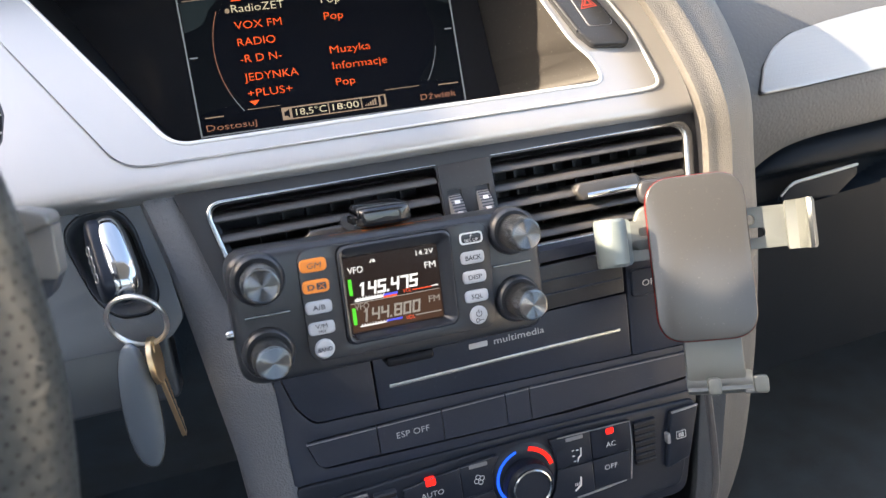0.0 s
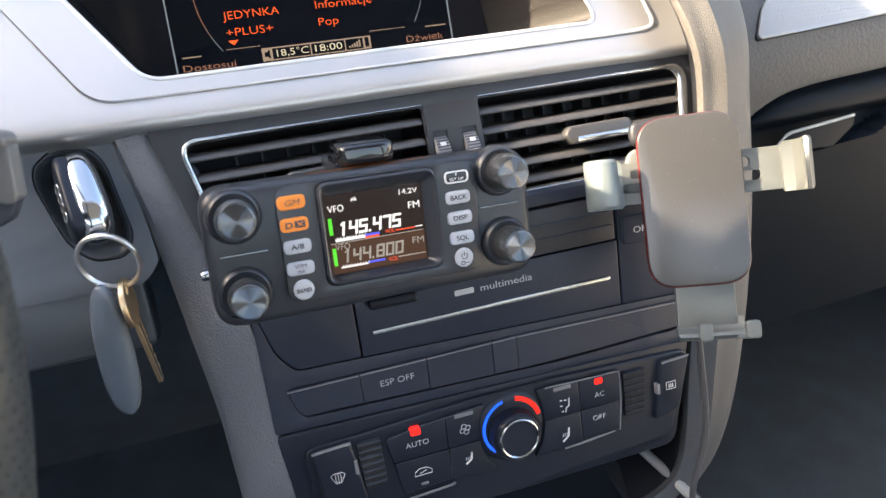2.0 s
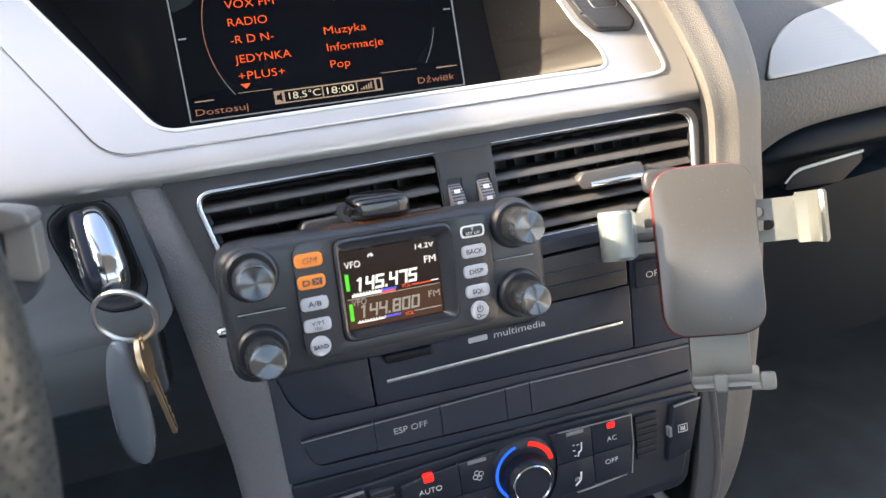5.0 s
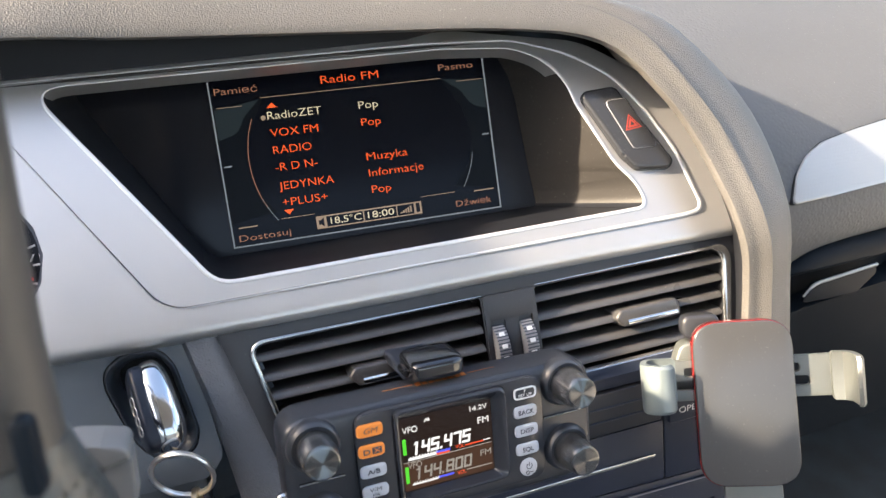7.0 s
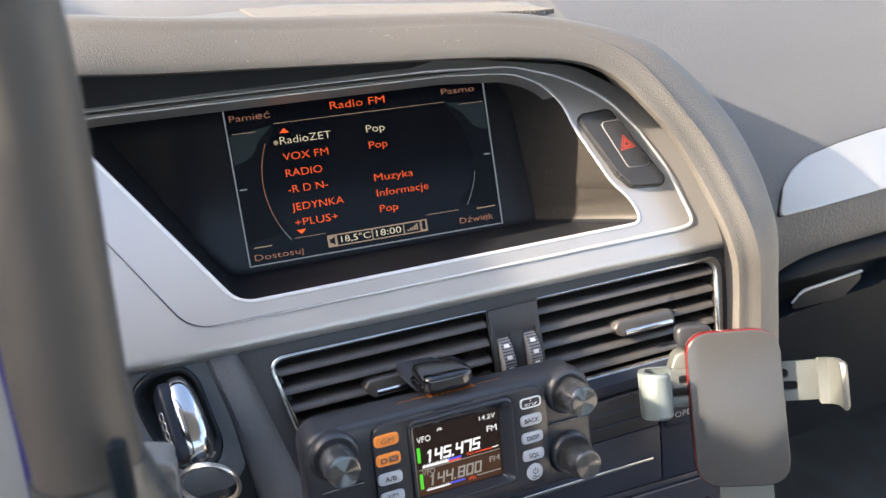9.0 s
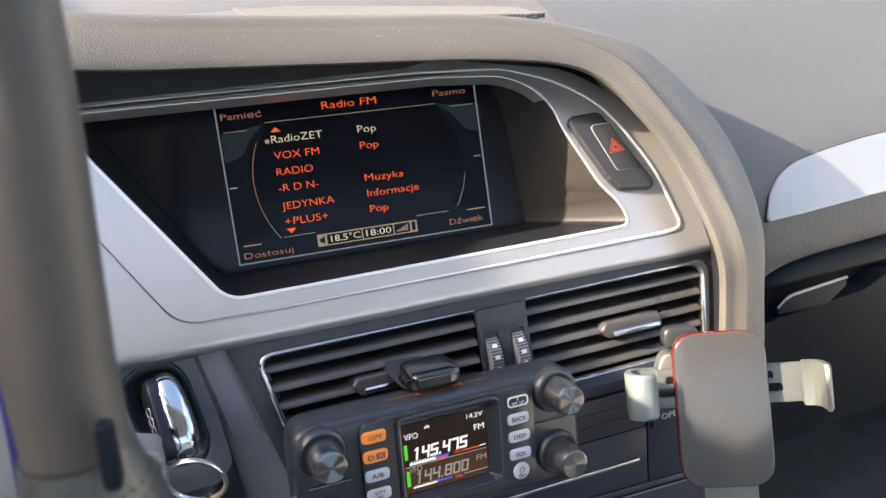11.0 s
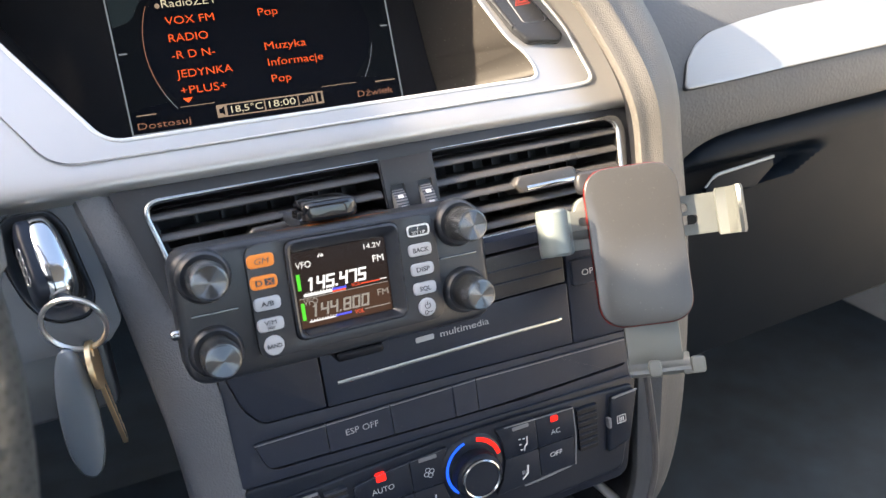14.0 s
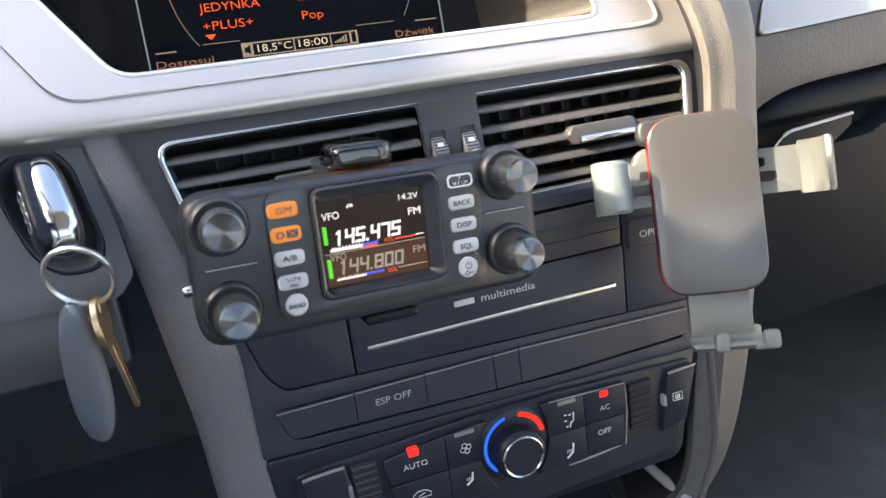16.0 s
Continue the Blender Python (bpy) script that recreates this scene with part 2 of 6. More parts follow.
def lathe(profile, n=36, bm=None, c=(0, 0)):
    """Turns (radius, z) pairs about the z axis; closes the ends."""
    bm = bm or bmesh.new()
    rings = [[bm.verts.new((c[0] + r * math.cos(2 * math.pi * k / n), c[1] + r * math.sin(2 * math.pi * k / n), z)) for k in range(n)] for r, z in profile]
    for a, b in zip(rings, rings[1:]):
        for k in range(n):
            bm.faces.new((a[k - 1], a[k], b[k], b[k - 1]))
    bm.faces.new(rings[-1])
    bm.faces.new(rings[0][::-1])
    bmesh.ops.recalc_face_normals(bm, faces=bm.faces[:])
    return bm


def smooth_path(pts, n):
    """Catmull-Rom points through pts, n per span."""
    P = [Vector(p) for p in pts]
    P = [P[0] * 2 - P[1]] + P + [P[-1] * 2 - P[-2]]
    out = []
    for i in range(1, len(P) - 2):
        for k in range(n):
            t = k / n
            a, b, c, d = P[i - 1:i + 3]
            out.append(0.5 * (2 * b + (c - a) * t + (2 * a - 5 * b + 4 * c - d) * t * t + (3 * b - a - 3 * c + d) * t ** 3))
    return out + [P[-2]]


def tube(pts, r, n=10, bm=None, closed=False):
    """A round wire through pts; r may be one radius or one per point."""
    bm = bm or bmesh.new()
    P = [Vector(p) for p in pts]
    rs = r if isinstance(r, (list, tuple)) else [r] * len(P)
    rings = []
    up = Vector((0.31, 0.2, 0.93))
    for i, p in enumerate(P):
        if closed:
            d = (P[(i + 1) % len(P)] - P[i - 1]).normalized()
        else:
            d = (P[min(i + 1, len(P) - 1)] - P[max(i - 1, 0)]).normalized()
        u = d.cross(up).normalized()
        up = u.cross(d).normalized()
        rings.append([bm.verts.new(p + rs[i] * (u * math.cos(2 * math.pi * k / n) + up * math.sin(2 * math.pi * k / n))) for k in range(n)])
    pairs = list(zip(rings, rings[1:])) + ([(rings[-1], rings[0])] if closed else [])
    for a, b in pairs:
        for k in range(n):
            bm.faces.new((a[k - 1], a[k], b[k], b[k - 1]))
    if not closed:
        bm.faces.new(rings[0][::-1])
        bm.faces.new(rings[-1])
    bmesh.ops.recalc_face_normals(bm, faces=bm.faces[:])
    return bm


def grid(rails, bm=None):
    """A skin over rails of equal length."""
    bm = bm or bmesh.new()
    vs = [[bm.verts.new(p) for p in rail] for rail in rails]
    for a, b in zip(vs, vs[1:]):
        for i in range(len(a) - 1):
            bm.faces.new((a[i], a[i + 1], b[i + 1], b[i]))
    bmesh.ops.recalc_face_normals(bm, faces=bm.faces[:])
    return bm


def open_poly(pts, seg=6):
    """An open line through (x, y, radius) points with rounded corners."""
    out = [Vector(pts[0][:2])]
    for i in range(1, len(pts) - 1):
        p = Vector(pts[i][:2])
        a, b = Vector(pts[i - 1][:2]) - p, Vector(pts[i + 1][:2]) - p
        d = min(pts[i][2], a.length * 0.49, b.length * 0.49)
        for k in range(seg + 1):
            t = k / seg
            out.append((p + a.normalized() * d) * (1 - t) ** 2 + p * 2 * t * (1 - t) + (p + b.normalized() * d) * t * t)
    return out + [Vector(pts[-1][:2])]


def ribbon(pts, widths, h, z, closed=False):
    """A half-round strip along a line in the plane; one width or one per point."""
    P = [Vector(p[:2]) for p in pts]
    ws = widths if isinstance(widths, (list, tuple)) else [widths] * len(P)
    rows_ = []
    for i, p in enumerate(P):
        a, b = (P[i - 1], P[(i + 1) % len(P)]) if closed else (P[max(i - 1, 0)], P[min(i + 1, len(P) - 1)])
        d = (b - a).normalized()
        nrm = Vector((-d.y, d.x))
        sec = [(math.cos(math.pi * k / 8), math.sin(math.pi * k / 8)) for k in range(9)]
        rows_.append([(p.x + nrm.x * c * ws[i] / 2, p.y + nrm.y * c * ws[i] / 2, z + h * q) for c, q in sec])
    return grid(rows_ + ([rows_[0]] if closed else []))


def even(ob):
    """Keeps the shading of large flat faces flat beside their softened edges."""
    m = ob.modifiers.new("even", "WEIGHTED_NORMAL")
    m.keep_sharp, m.weight = True, 100
    return ob


def text_mesh(body, size, align="LEFT", depth=0.00008, stretch=1.0, shear=0.0, bold=0.0):
    cu = bpy.data.curves.new("lettering", "FONT")
    cu.body, cu.size, cu.align_x, cu.extrude, cu.shear, cu.offset = body, size, align, depth, shear, bold
    cu.resolution_u = 3
    ob = bpy.data.objects.new("lettering", cu)
    scene.collection.objects.link(ob)
    bpy.context.view_layer.update()
    me = bpy.data.meshes.new_from_object(ob.evaluated_get(bpy.context.evaluated_depsgraph_get()))
    bpy.data.objects.remove(ob)
    bpy.data.curves.remove(cu)
    bm = bmesh.new()
    bm.from_mesh(me)
    bpy.data.meshes.remove(me)
    bmesh.ops.scale(bm, vec=(stretch, 1, 1), verts=bm.verts[:])
    return bm


def write(body, x, y, z, size, material, parent, align="LEFT", width=None, name="lettering", shear=0.0, bold=0.0, turn=0.0):
    """Lettering with its baseline at (x, y); size is the capital height; width squeezes it."""
    bm = text_mesh(body, size / 0.73, align, shear=shear, bold=bold)
    if width:
        xs = [v.co.x for v in bm.verts]
        have = max(xs) - min(xs)
        bmesh.ops.scale(bm, vec=(width / have, 1, 1), verts=bm.verts[:])
        if align == "LEFT":
            lo = min(v.co.x for v in bm.verts)
            bmesh.ops.translate(bm, vec=(-lo, 0, 0), verts=bm.verts[:])
    return part(name, bm, material, parent, "", pose(x, y, z, 0, 0, turn), smooth=False)


def smoothstep(a, b, v):
    t = min(1.0, max(0.0, (v - a) / (b - a)))
    return t * t * (3 - 2 * t)


# ---- frames of the dashboard's faces: x to the right, y up along the face, z out of it ----
F_TRIM = pose(0, 0.361, 0.655, 51)
F_SCR = pose(-0.0072, 0.4278, 0.6379, 68.9, 0, -2.3)
F_VENT = pose(0, 0.347, 0.627, 68)
F_STACK = pose(0, 0.305, 0.534, 78)
F_KEY = pose(-0.05, 0.352, 0.62, 70)
F_RADIO = pose(0.061, 0.2823, 0.594, 75, 0, 3) @ pose(0, 0, 0, 0, 0, -3)
F_HOLD = pose(0.2041, 0.271, 0.588, 65, 0, -30) @ pose(0, 0, 0, 0, 0, 7.7)

# ---- dashboard: hood, top, passenger side, lower parts ----
dash = thing("dashboard", Matrix(), "grey grained soft dashboard with a hood over the display", "dashboard", kind="structure")

LIP = [(-0.34, 0.400, 0.753), (-0.20, 0.404, 0.758), (-0.09, 0.409, 0.7590), (-0.0292, 0.4120, 0.7535), (0.0506, 0.410, 0.7486), (0.1415, 0.405, 0.7428), (0.191, 0.3985, 0.733),
       (0.2156, 0.3795, 0.7095), (0.2297, 0.3584, 0.6836), (0.2383, 0.3283, 0.6464), (0.2427, 0.3214, 0.611), (0.236, 0.305, 0.545), (0.2281, 0.2926, 0.4757), (0.2221, 0.2819, 0.4255), (0.2120, 0.2790, 0.4060), (0.1900, 0.2780, 0.3960)]
CREST = [(-0.34, 0.430, 0.764), (-0.20, 0.430, 0.778), (-0.09, 0.430, 0.781), (-0.0255, 0.427, 0.7750), (0.0568, 0.427, 0.768), (0.1486, 0.4216, 0.7617), (0.2125, 0.4095, 0.7466),
         (0.2410, 0.396, 0.728), (0.2670, 0.3690, 0.692), (0.2730, 0.3365, 0.650), (0.2760, 0.3275, 0.606), (0.2745, 0.3130, 0.545), (0.2655, 0.2970, 0.48), (0.2525, 0.2860, 0.43), (0.2320, 0.2800, 0.4010), (0.1950, 0.2790, 0.3820)]
AHEAD = [1, 1, 1, 1, 1, 1, 1, 0.8, 0.3, 0, 0, 0, 0, 0, 0, 0]
TO_EYE = Vector((-0.0045, -0.0100, 0.0022))
lip = smooth_path([Vector(p) + TO_EYE * f for p, f in zip(LIP, AHEAD)], 6)
crest = smooth_path([Vector(p) + TO_EYE * f for p, f in zip(CREST, AHEAD)], 6)
inner = []
outer1, outer2 = [], []
for i, (a, b) in enumerate(zip(lip, crest)):
    f = min(1.0, max(0.0, (a.x - 0.12) / 0.12))
    inner.append(a + Vector((0.012 * f, 0.030, 0.010 * (1 - f))))
    outer1.append(b + Vector((0.006 * f, 0.02, -0.0038 * (1 - f))))
    outer2.append(b + Vector((0.012 * f, 0.10, -0.014)))
lip2 = [a + Vector((0.0, 0.005, -0.002)) for a in lip]
ridge = [min(1.0, max(0.0, (a.x - 0.17) / 0.05)) for a in lip]
near = [a.lerp(b, 0.30 - 0.12 * f) + Vector((0, -0.0018, 0.0006)) for a, b, f in zip(lip, crest, ridge)]
far = [a.lerp(b, 0.66 - 0.30 * f) + Vector((0, -0.0018 - 0.0040 * f, 0.0006)) for a, b, f in zip(lip, crest, ridge)]
turn = [a.lerp(b, 0.74 - 0.31 * f) + Vector((0, -0.0014 - 0.0024 * f, 0.0004)) for a, b, f in zip(lip, crest, ridge)]
skin = [smooth_path(sec, 3) for sec in zip(lip2, lip, near, far, turn, crest, outer1, outer2)]
leg = next(i for i, a in enumerate(lip) if a.z < 0.560 and a.x > 0.1)
hood_rails = [list(r) for r in zip(*skin)]
# Underside sheet down to the surround: the hood's shade is put into its black.
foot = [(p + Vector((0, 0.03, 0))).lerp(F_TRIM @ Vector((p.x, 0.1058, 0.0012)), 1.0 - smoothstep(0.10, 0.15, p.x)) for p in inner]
part("hood_underside", grid([foot, inner, lip2]), SHADE_BLACK, dash, "hood underside with its shade painted black")
part("hood", grid([r[:leg + 1] for r in hood_rails]), SOFT_PAD, dash, "grey grained soft pad hood")
part("console_flank", grid([r[leg:] for r in hood_rails]), FLANK, dash, "dark grey flank beside the climate panel")

# dashboard top and the passenger side, one profile drawn along the car's width
PROFILE = [(1.05, 0.735), (0.80, 0.757), (0.62, 0.760), (0.535, 0.745), (0.480, 0.718), (0.442, 0.693), (0.416, 0.674), (0.397, 0.655), (0.382, 0.628), (0.3685, 0.605), (0.362, 0.592), (0.352, 0.575), (0.345, 0.555)]
prof = smooth_path([(0, y, z) for y, z in PROFILE], 5)
LID_TOP = [(0.235, 0.5300), (0.300, 0.5420), (0.314, 0.5580), (0.326, 0.5715), (0.336, 0.5800), (0.350, 0.5858), (0.372, 0.5888), (0.400, 0.5902), (0.440, 0.5925), (0.600, 0.600), (0.950, 0.612)]
UNDERCUT = [(0.628, 0.3820), (0.614, 0.3795), (0.602, 0.3797), (0.592, 0.3815), (0.580, 0.3845), (0.520, 0.4000)]


def along(table, v):
    """A value between the rows of a table whose first column rises or falls."""
    for (a, p), (b, q) in zip(table, table[1:]):
        if min(a, b) <= v <= max(a, b):
            return p + (q - p) * (v - a) / (b - a)
    return table[0][1] if abs(v - table[0][0]) < abs(v - table[-1][0]) else table[-1][1]


def lid_top(x):
    return sum(along(LID_TOP, x + d) for d in (-0.006, -0.003, 0.0, 0.003, 0.006)) / 5

upper = [p for p in prof if p.z > 0.629]
across = [0.235 + 0.005 * k for k in range(54)] + [0.52, 0.56, 0.62, 0.70, 0.80, 0.95]
pad = []
for x in across:
    low = lid_top(x) + 0.0042
    zs = [0.628 + (low - 0.628) * k / 10 for k in range(11)]
    pad.append([Vector((x, p.y, p.z)) for p in upper] + [Vector((x, along(UNDERCUT, z), z)) for z in zs] + [Vector((x, along(UNDERCUT, low) + 0.0008, low - 0.0010)), Vector((x, along(UNDERCUT, low) + 0.0030, low - 0.0014)), Vector((x, along(UNDERCUT, low) + 0.016, low - 0.0010))])
part("passenger_pad", grid(pad), PASS_PAD, dash, "grey soft pad on the passenger side")


def lid_y(x, d):
    """Depth of the glovebox lid, d below its top edge: a rounded roll, then a nearly upright front with a pocket behind the catch."""
    z = lid_top(x) - d
    y = 0.3990 - 0.0165 * math.sqrt(max(0.0, 1 - (1 - min(1.0, d / 0.0150)) ** 2)) + 0.16 * max(0.0, d - 0.018)
    floor_z = 0.5420 + 0.085 * (x - 0.360) + 0.55 * max(0.0, x - 0.432)
    inside = smoothstep(0.318, 0.338, x) * smoothstep(0.462, 0.436, x) * smoothstep(floor_z - 0.0012, floor_z + 0.0012, z) * smoothstep(0.5735, 0.5600, z)
    return y + 0.014 * inside


deeps = [0, 0.0004, 0.0010, 0.0020, 0.0034, 0.005, 0.007, 0.009] + [0.011 + 0.0012 * k for k in range(45)] + [0.075, 0.10, 0.14, 0.20]
lid_x = [0.235 + 0.004 * k for k in range(60)] + [0.49, 0.52, 0.56, 0.62, 0.70, 0.80, 0.95]
part("glovebox_lid", grid([[Vector((x, 0.406, lid_top(x) - 0.0004))] + [Vector((x, lid_y(x, d), lid_top(x) - d)) for d in deeps] + [Vector((x, 0.50, 0.36))] for x in lid_x]), GLOVE, dash, "dark glovebox lid with a rounded top and a catch pocket")
part("top_pad", grid([[Vector((x, p.y, p.z)) for p in prof[:24]] for x in (-0.75, -0.4, -0.1, 0.1, 0.235)]), SOFT_PAD, dash, "grey dashboard top")
# grille of fine ribs in the dashboard top
top_grille = thing("speaker_grille", pose(0.090, 0.446, 0.7636, -4.6, 4.0, 0), "pale ribbed speaker grille in the dashboard top", "grille")
GR = [(-0.130, -0.012, 0.004), (0.088, -0.012, 0.010), (0.100, 0.012, 0.008), (0.130, 0.100, 0.004), (-0.034, 0.118, 0.004), (-0.0815, 0.057, 0.010), (-0.1325, -0.003, 0.004)]
part("grille_backing", plate(rpoly(GR, 0, 4), -0.006, -0.0006), SOFT_PAD, top_grille)
rib = part("rib", slab(-0.00065, -0.011, 0.00065, 0.069, -0.002, 0.0008, 0.0003, 0.0), SOFT_PAD, top_grille, "", pose(-0.072, 0, 0))
for k in range(1, 72):
    o = rib.copy()
    o.matrix_basis = pose(-0.072 + 0.0024 * k, 0.010 * max(0.0, (k - 64) / 7.0), 0)
    scene.collection.objects.link(o)

# ---- silver display surround ----
OPEN_ = [(-0.0190, -0.0014, 0.016), (0.2017, -0.0024, 0.006), (0.1990, 0.0118, 0.030), (0.1905, 0.0228, 0.040), (0.1776, 0.0590, 0.040), (0.1752, 0.0740, 0.040), (0.1650, 0.0878, 0.040), (0.1490, 0.0956, 0.040), (0.1100, 0.0990, 0.040), (-0.0835, 0.1010, 0.009)]
GROOVE = [(-0.0425, -0.0094, 0.020), (0.2200, -0.0102, 0.02), (0.2338, -0.0092, 0.009), (0.2275, 0.0264, 0.08), (0.2148, 0.0552, 0.08), (0.2030, 0.0732, 0.08), (0.1805, 0.0893, 0.08), (0.1500, 0.1000, 0.06), (0.1000, 0.1030, 0.06), (-0.110, 0.1046, 0.004)]
BOT = smooth_path([(-0.0960, -0.0208, 0), (-0.03, -0.0230, 0), (0.05, -0.0240, 0), (0.12, -0.0242, 0), (0.19, -0.0248, 0), (0.2515, -0.0256, 0)], 6)
OUT_ = [(p.x, p.y + 0.0095, 0) for p in BOT] + [(0.2515, -0.0140, 0.0), (0.2480, 0.025, 0.05), (0.2350, 0.063, 0.05), (0.190, 0.0955, 0.05), (0.12, 0.1088, 0.05), (-0.125, 0.1102, 0.004), (-0.125, 0.062, 0.004)]
arc = [(-0.122 + 0.0355 * math.cos(a), 0.0255 + 0.0355 * math.sin(a), 0.0) for a in [radians(80 - 20 * k) for k in range(0, 10)]]
bezel = thing("display_surround", F_TRIM, "satin silver painted trim round the car display", "trim")
OUTL = rpoly(OUT_ + arc, 0, 5)
even(part("outer_bezel", plate(OUTL, -0.010, 0.0, [rpoly(GROOVE, 0, 8)], 0.0004), SILVER, bezel))
part("lower_roll", grid([[(p.x, p.y + dy, dz) for p in BOT] for dy, dz in ((0.0096, 0.0), (0.0050, 0.0), (0.0032, -0.0003), (0.0018, -0.0011), (0.0008, -0.0024), (0.0002, -0.0042), (0.0, -0.0140))]), SILVER, bezel, "rounded lower edge")
GI = [(p[0], p[1]) for p in rpoly(GROOVE, 0, 8)]
gcx, gcy = 0.08, 0.045
GIN = [Vector((p[0] + (0.0006 if p[0] < gcx else -0.0006), p[1] + (0.0006 if p[1] < gcy else -0.0006))) for p in GI]
even(part("inner_bezel", plate(GIN, -0.010, 0.0005, [rpoly(OPEN_, 0, 8)], 0.0005), SILVER, bezel))
# edge of the opening and groove: highlights painted as ribbons of paler silver
op = rpoly(OPEN_, 0, 8)
part("edge_line", ribbon(op, [0.0020 - 0.0010 * smoothstep(0.085, 0.097, p.y) for p in op], 0.0004, 0.0006, True), EDGE_HIGHLIGHT, bezel, "painted highlight on the edge of the opening")
# Groove highlight, hair-thin at the left and wider to the right.
gl_w = [0.0004 + 0.0019 * min(1.0, max(0.0, (p[0] - 0.0) / 0.04)) * (1.0 - 0.45 * smoothstep(0.085, 0.100, p[1])) for p in GI]
part("groove_line", ribbon(GI, gl_w, 0.0006, 0.0006, True), EDGE_HIGHLIGHT, bezel, "painted highlight along the groove")

joint = smooth_path([(-0.096, 0.1030, 0), (-0.05, 0.1029, 0), (0.0, 0.1028, 0), (0.05, 0.1022, 0), (0.10, 0.1010, 0), (0.13, 0.0998, 0)], 5)
part("dark_joint", ribbon(joint, [0.0016 * min(1.0, 5.0 * k / (len(joint) - 1), 4.0 * (1 - k / (len(joint) - 1))) + 0.0001 for k in range(len(joint))], 0.0004, 0.0006), RECESS, bezel, "dark joint above the opening")

# recess between the surround and the screen
BACK = [(-0.012, -0.0035, 0.012), (0.1745, -0.0025, 0.004), (0.1735, 0.006, 0.004), (0.172, 0.020, 0.006), (0.169, 0.060, 0.02), (0.1665, 0.074, 0.014), (0.1600, 0.0880, 0.016), (0.1470, 0.0945, 0.03), (0.115, 0.0970, 0.03), (-0.070, 0.0985, 0.012)]
front = [F_TRIM @ Vector((p.x, p.y, -0.0005)) for p in op]
back = [F_SCR @ Vector((p.x, p.y, -0.002)) for p in rpoly(BACK, 0, 8)]
loops = [[a.lerp(b, k / 6) for a, b in zip(front, back)] for k in range(7)]
rec = thing("display_recess", Matrix(), "dark plastic recess round the display", "recess")
corner = len(op) // 10
# Floor and slope are near black: their shade is put into the colour.
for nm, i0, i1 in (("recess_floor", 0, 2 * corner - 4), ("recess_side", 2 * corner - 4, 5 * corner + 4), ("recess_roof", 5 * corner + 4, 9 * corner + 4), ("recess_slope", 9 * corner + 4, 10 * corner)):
    part(nm, grid([[l[k % len(op)] for k in range(i0, i1 + 1)] for l in loops]), RECESS if nm in ("recess_side", "recess_roof") else SHADE_BLACK, rec)

# ---- display ----
disp = thing("car_display", F_SCR, "lit car radio display with orange station list", "display")
part("glass", plate(rpoly(BACK, 0, 8), -0.006, -0.0004), GLOSS_BLACK, disp, "glossy black display glass")
LW, LH = 0.1523, 0.0877
part("lcd", slab(0, 0, LW, LH, -0.0003, 0.0, 0.0005, 0.0), LCD_BLACK, disp)
for nm, a in (("edge_line", (0, 0, 0.0008, LH)), ("edge_line", (LW - 0.0008, 0, LW, LH)), ("edge_line", (0, 0, LW, 0.0007))):
    part(nm, slab(*a, 0.0, 0.0004, 0.0002, 0.0), LINE_GREY, disp, smooth=False)
for body, x, y, w, m_ in (("Pamięć", 0.0029, 0.0806, 0.0222, ORANGE_DIM), ("Pasmo", 0.1254, 0.0813, 0.0204, ORANGE_DIM), ("Dostosuj", 0.0036, 0.0030, 0.0272, ORANGE_DIM), ("Dźwięk", 0.1253, 0.0042, 0.0212, ORANGE_DIM)):
    write(body, x, y, 0.0002, 0.0036, m_, disp, width=w, bold=-0.00004)
write("Radio FM", 0.0590, 0.0810, 0.0002, 0.0044, ORANGE_TEXT, disp, width=0.0318, bold=-0.00007)
for body, x, y, w, m_ in (("RadioZET", 0.0281, 0.0652, 0.0288, CREAM_TEXT), ("VOX FM", 0.0283, 0.0560, 0.0255, ORANGE_TEXT), ("RADIO", 0.0283, 0.0468, 0.0205, ORANGE_TEXT), ("-R D N-", 0.0281, 0.0377, 0.0225, ORANGE_TEXT),
                          ("JEDYNKA", 0.0284, 0.0275, 0.0297, ORANGE_TEXT), ("+PLUS+", 0.0288, 0.0186, 0.0245, ORANGE_TEXT), ("Pop", 0.0775, 0.0653, 0.0108, CREAM_TEXT), ("Pop", 0.0777, 0.0559, 0.0108, ORANGE_TEXT),
                          ("Muzyka", 0.0778, 0.0370, 0.0232, ORANGE_TEXT), ("Informacje", 0.0779, 0.0280, 0.0312, ORANGE_TEXT), ("Pop", 0.0782, 0.0188, 0.0108, ORANGE_TEXT)):
    write(body, x, y, 0.0002, 0.0044, m_, disp, width=w, bold=-0.00007)
for (x, y, s) in ((0.0312, 0.0713, 1), (0.0316, 0.0165, -1)):
    part("scroll_arrow", plate([Vector((x - 0.0027, y)), Vector((x + 0.0027, y)), Vector((x, y + 0.0026 * s))], 0.0, 0.0002), ORANGE_TEXT, disp, smooth=False)
part("marker_dot", plate(circle_pts(0.0258, 0.0664, 0.0013, 16), 0.0, 0.0003), SAND_DIM, disp, smooth=False)


def arc_line(cx, cy, rx, ry, a0, a1, w, material, parent, z=0.0001, n=20, name="display_line"):
    bm = bmesh.new()
    pr = None
    for k in range(n + 1):
        a = radians(a0 + (a1 - a0) * k / n)
        c, s = math.cos(a), math.sin(a)
        q = (bm.verts.new((cx + (rx - w / 2) * c, cy + (ry - w / 2) * s, z)), bm.verts.new((cx + (rx + w / 2) * c, cy + (ry + w / 2) * s, z)))
        if pr:
            bm.faces.new((pr[0], pr[1], q[1], q[0]))
        pr = q
    return part(name, bm, material, parent, smooth=False)


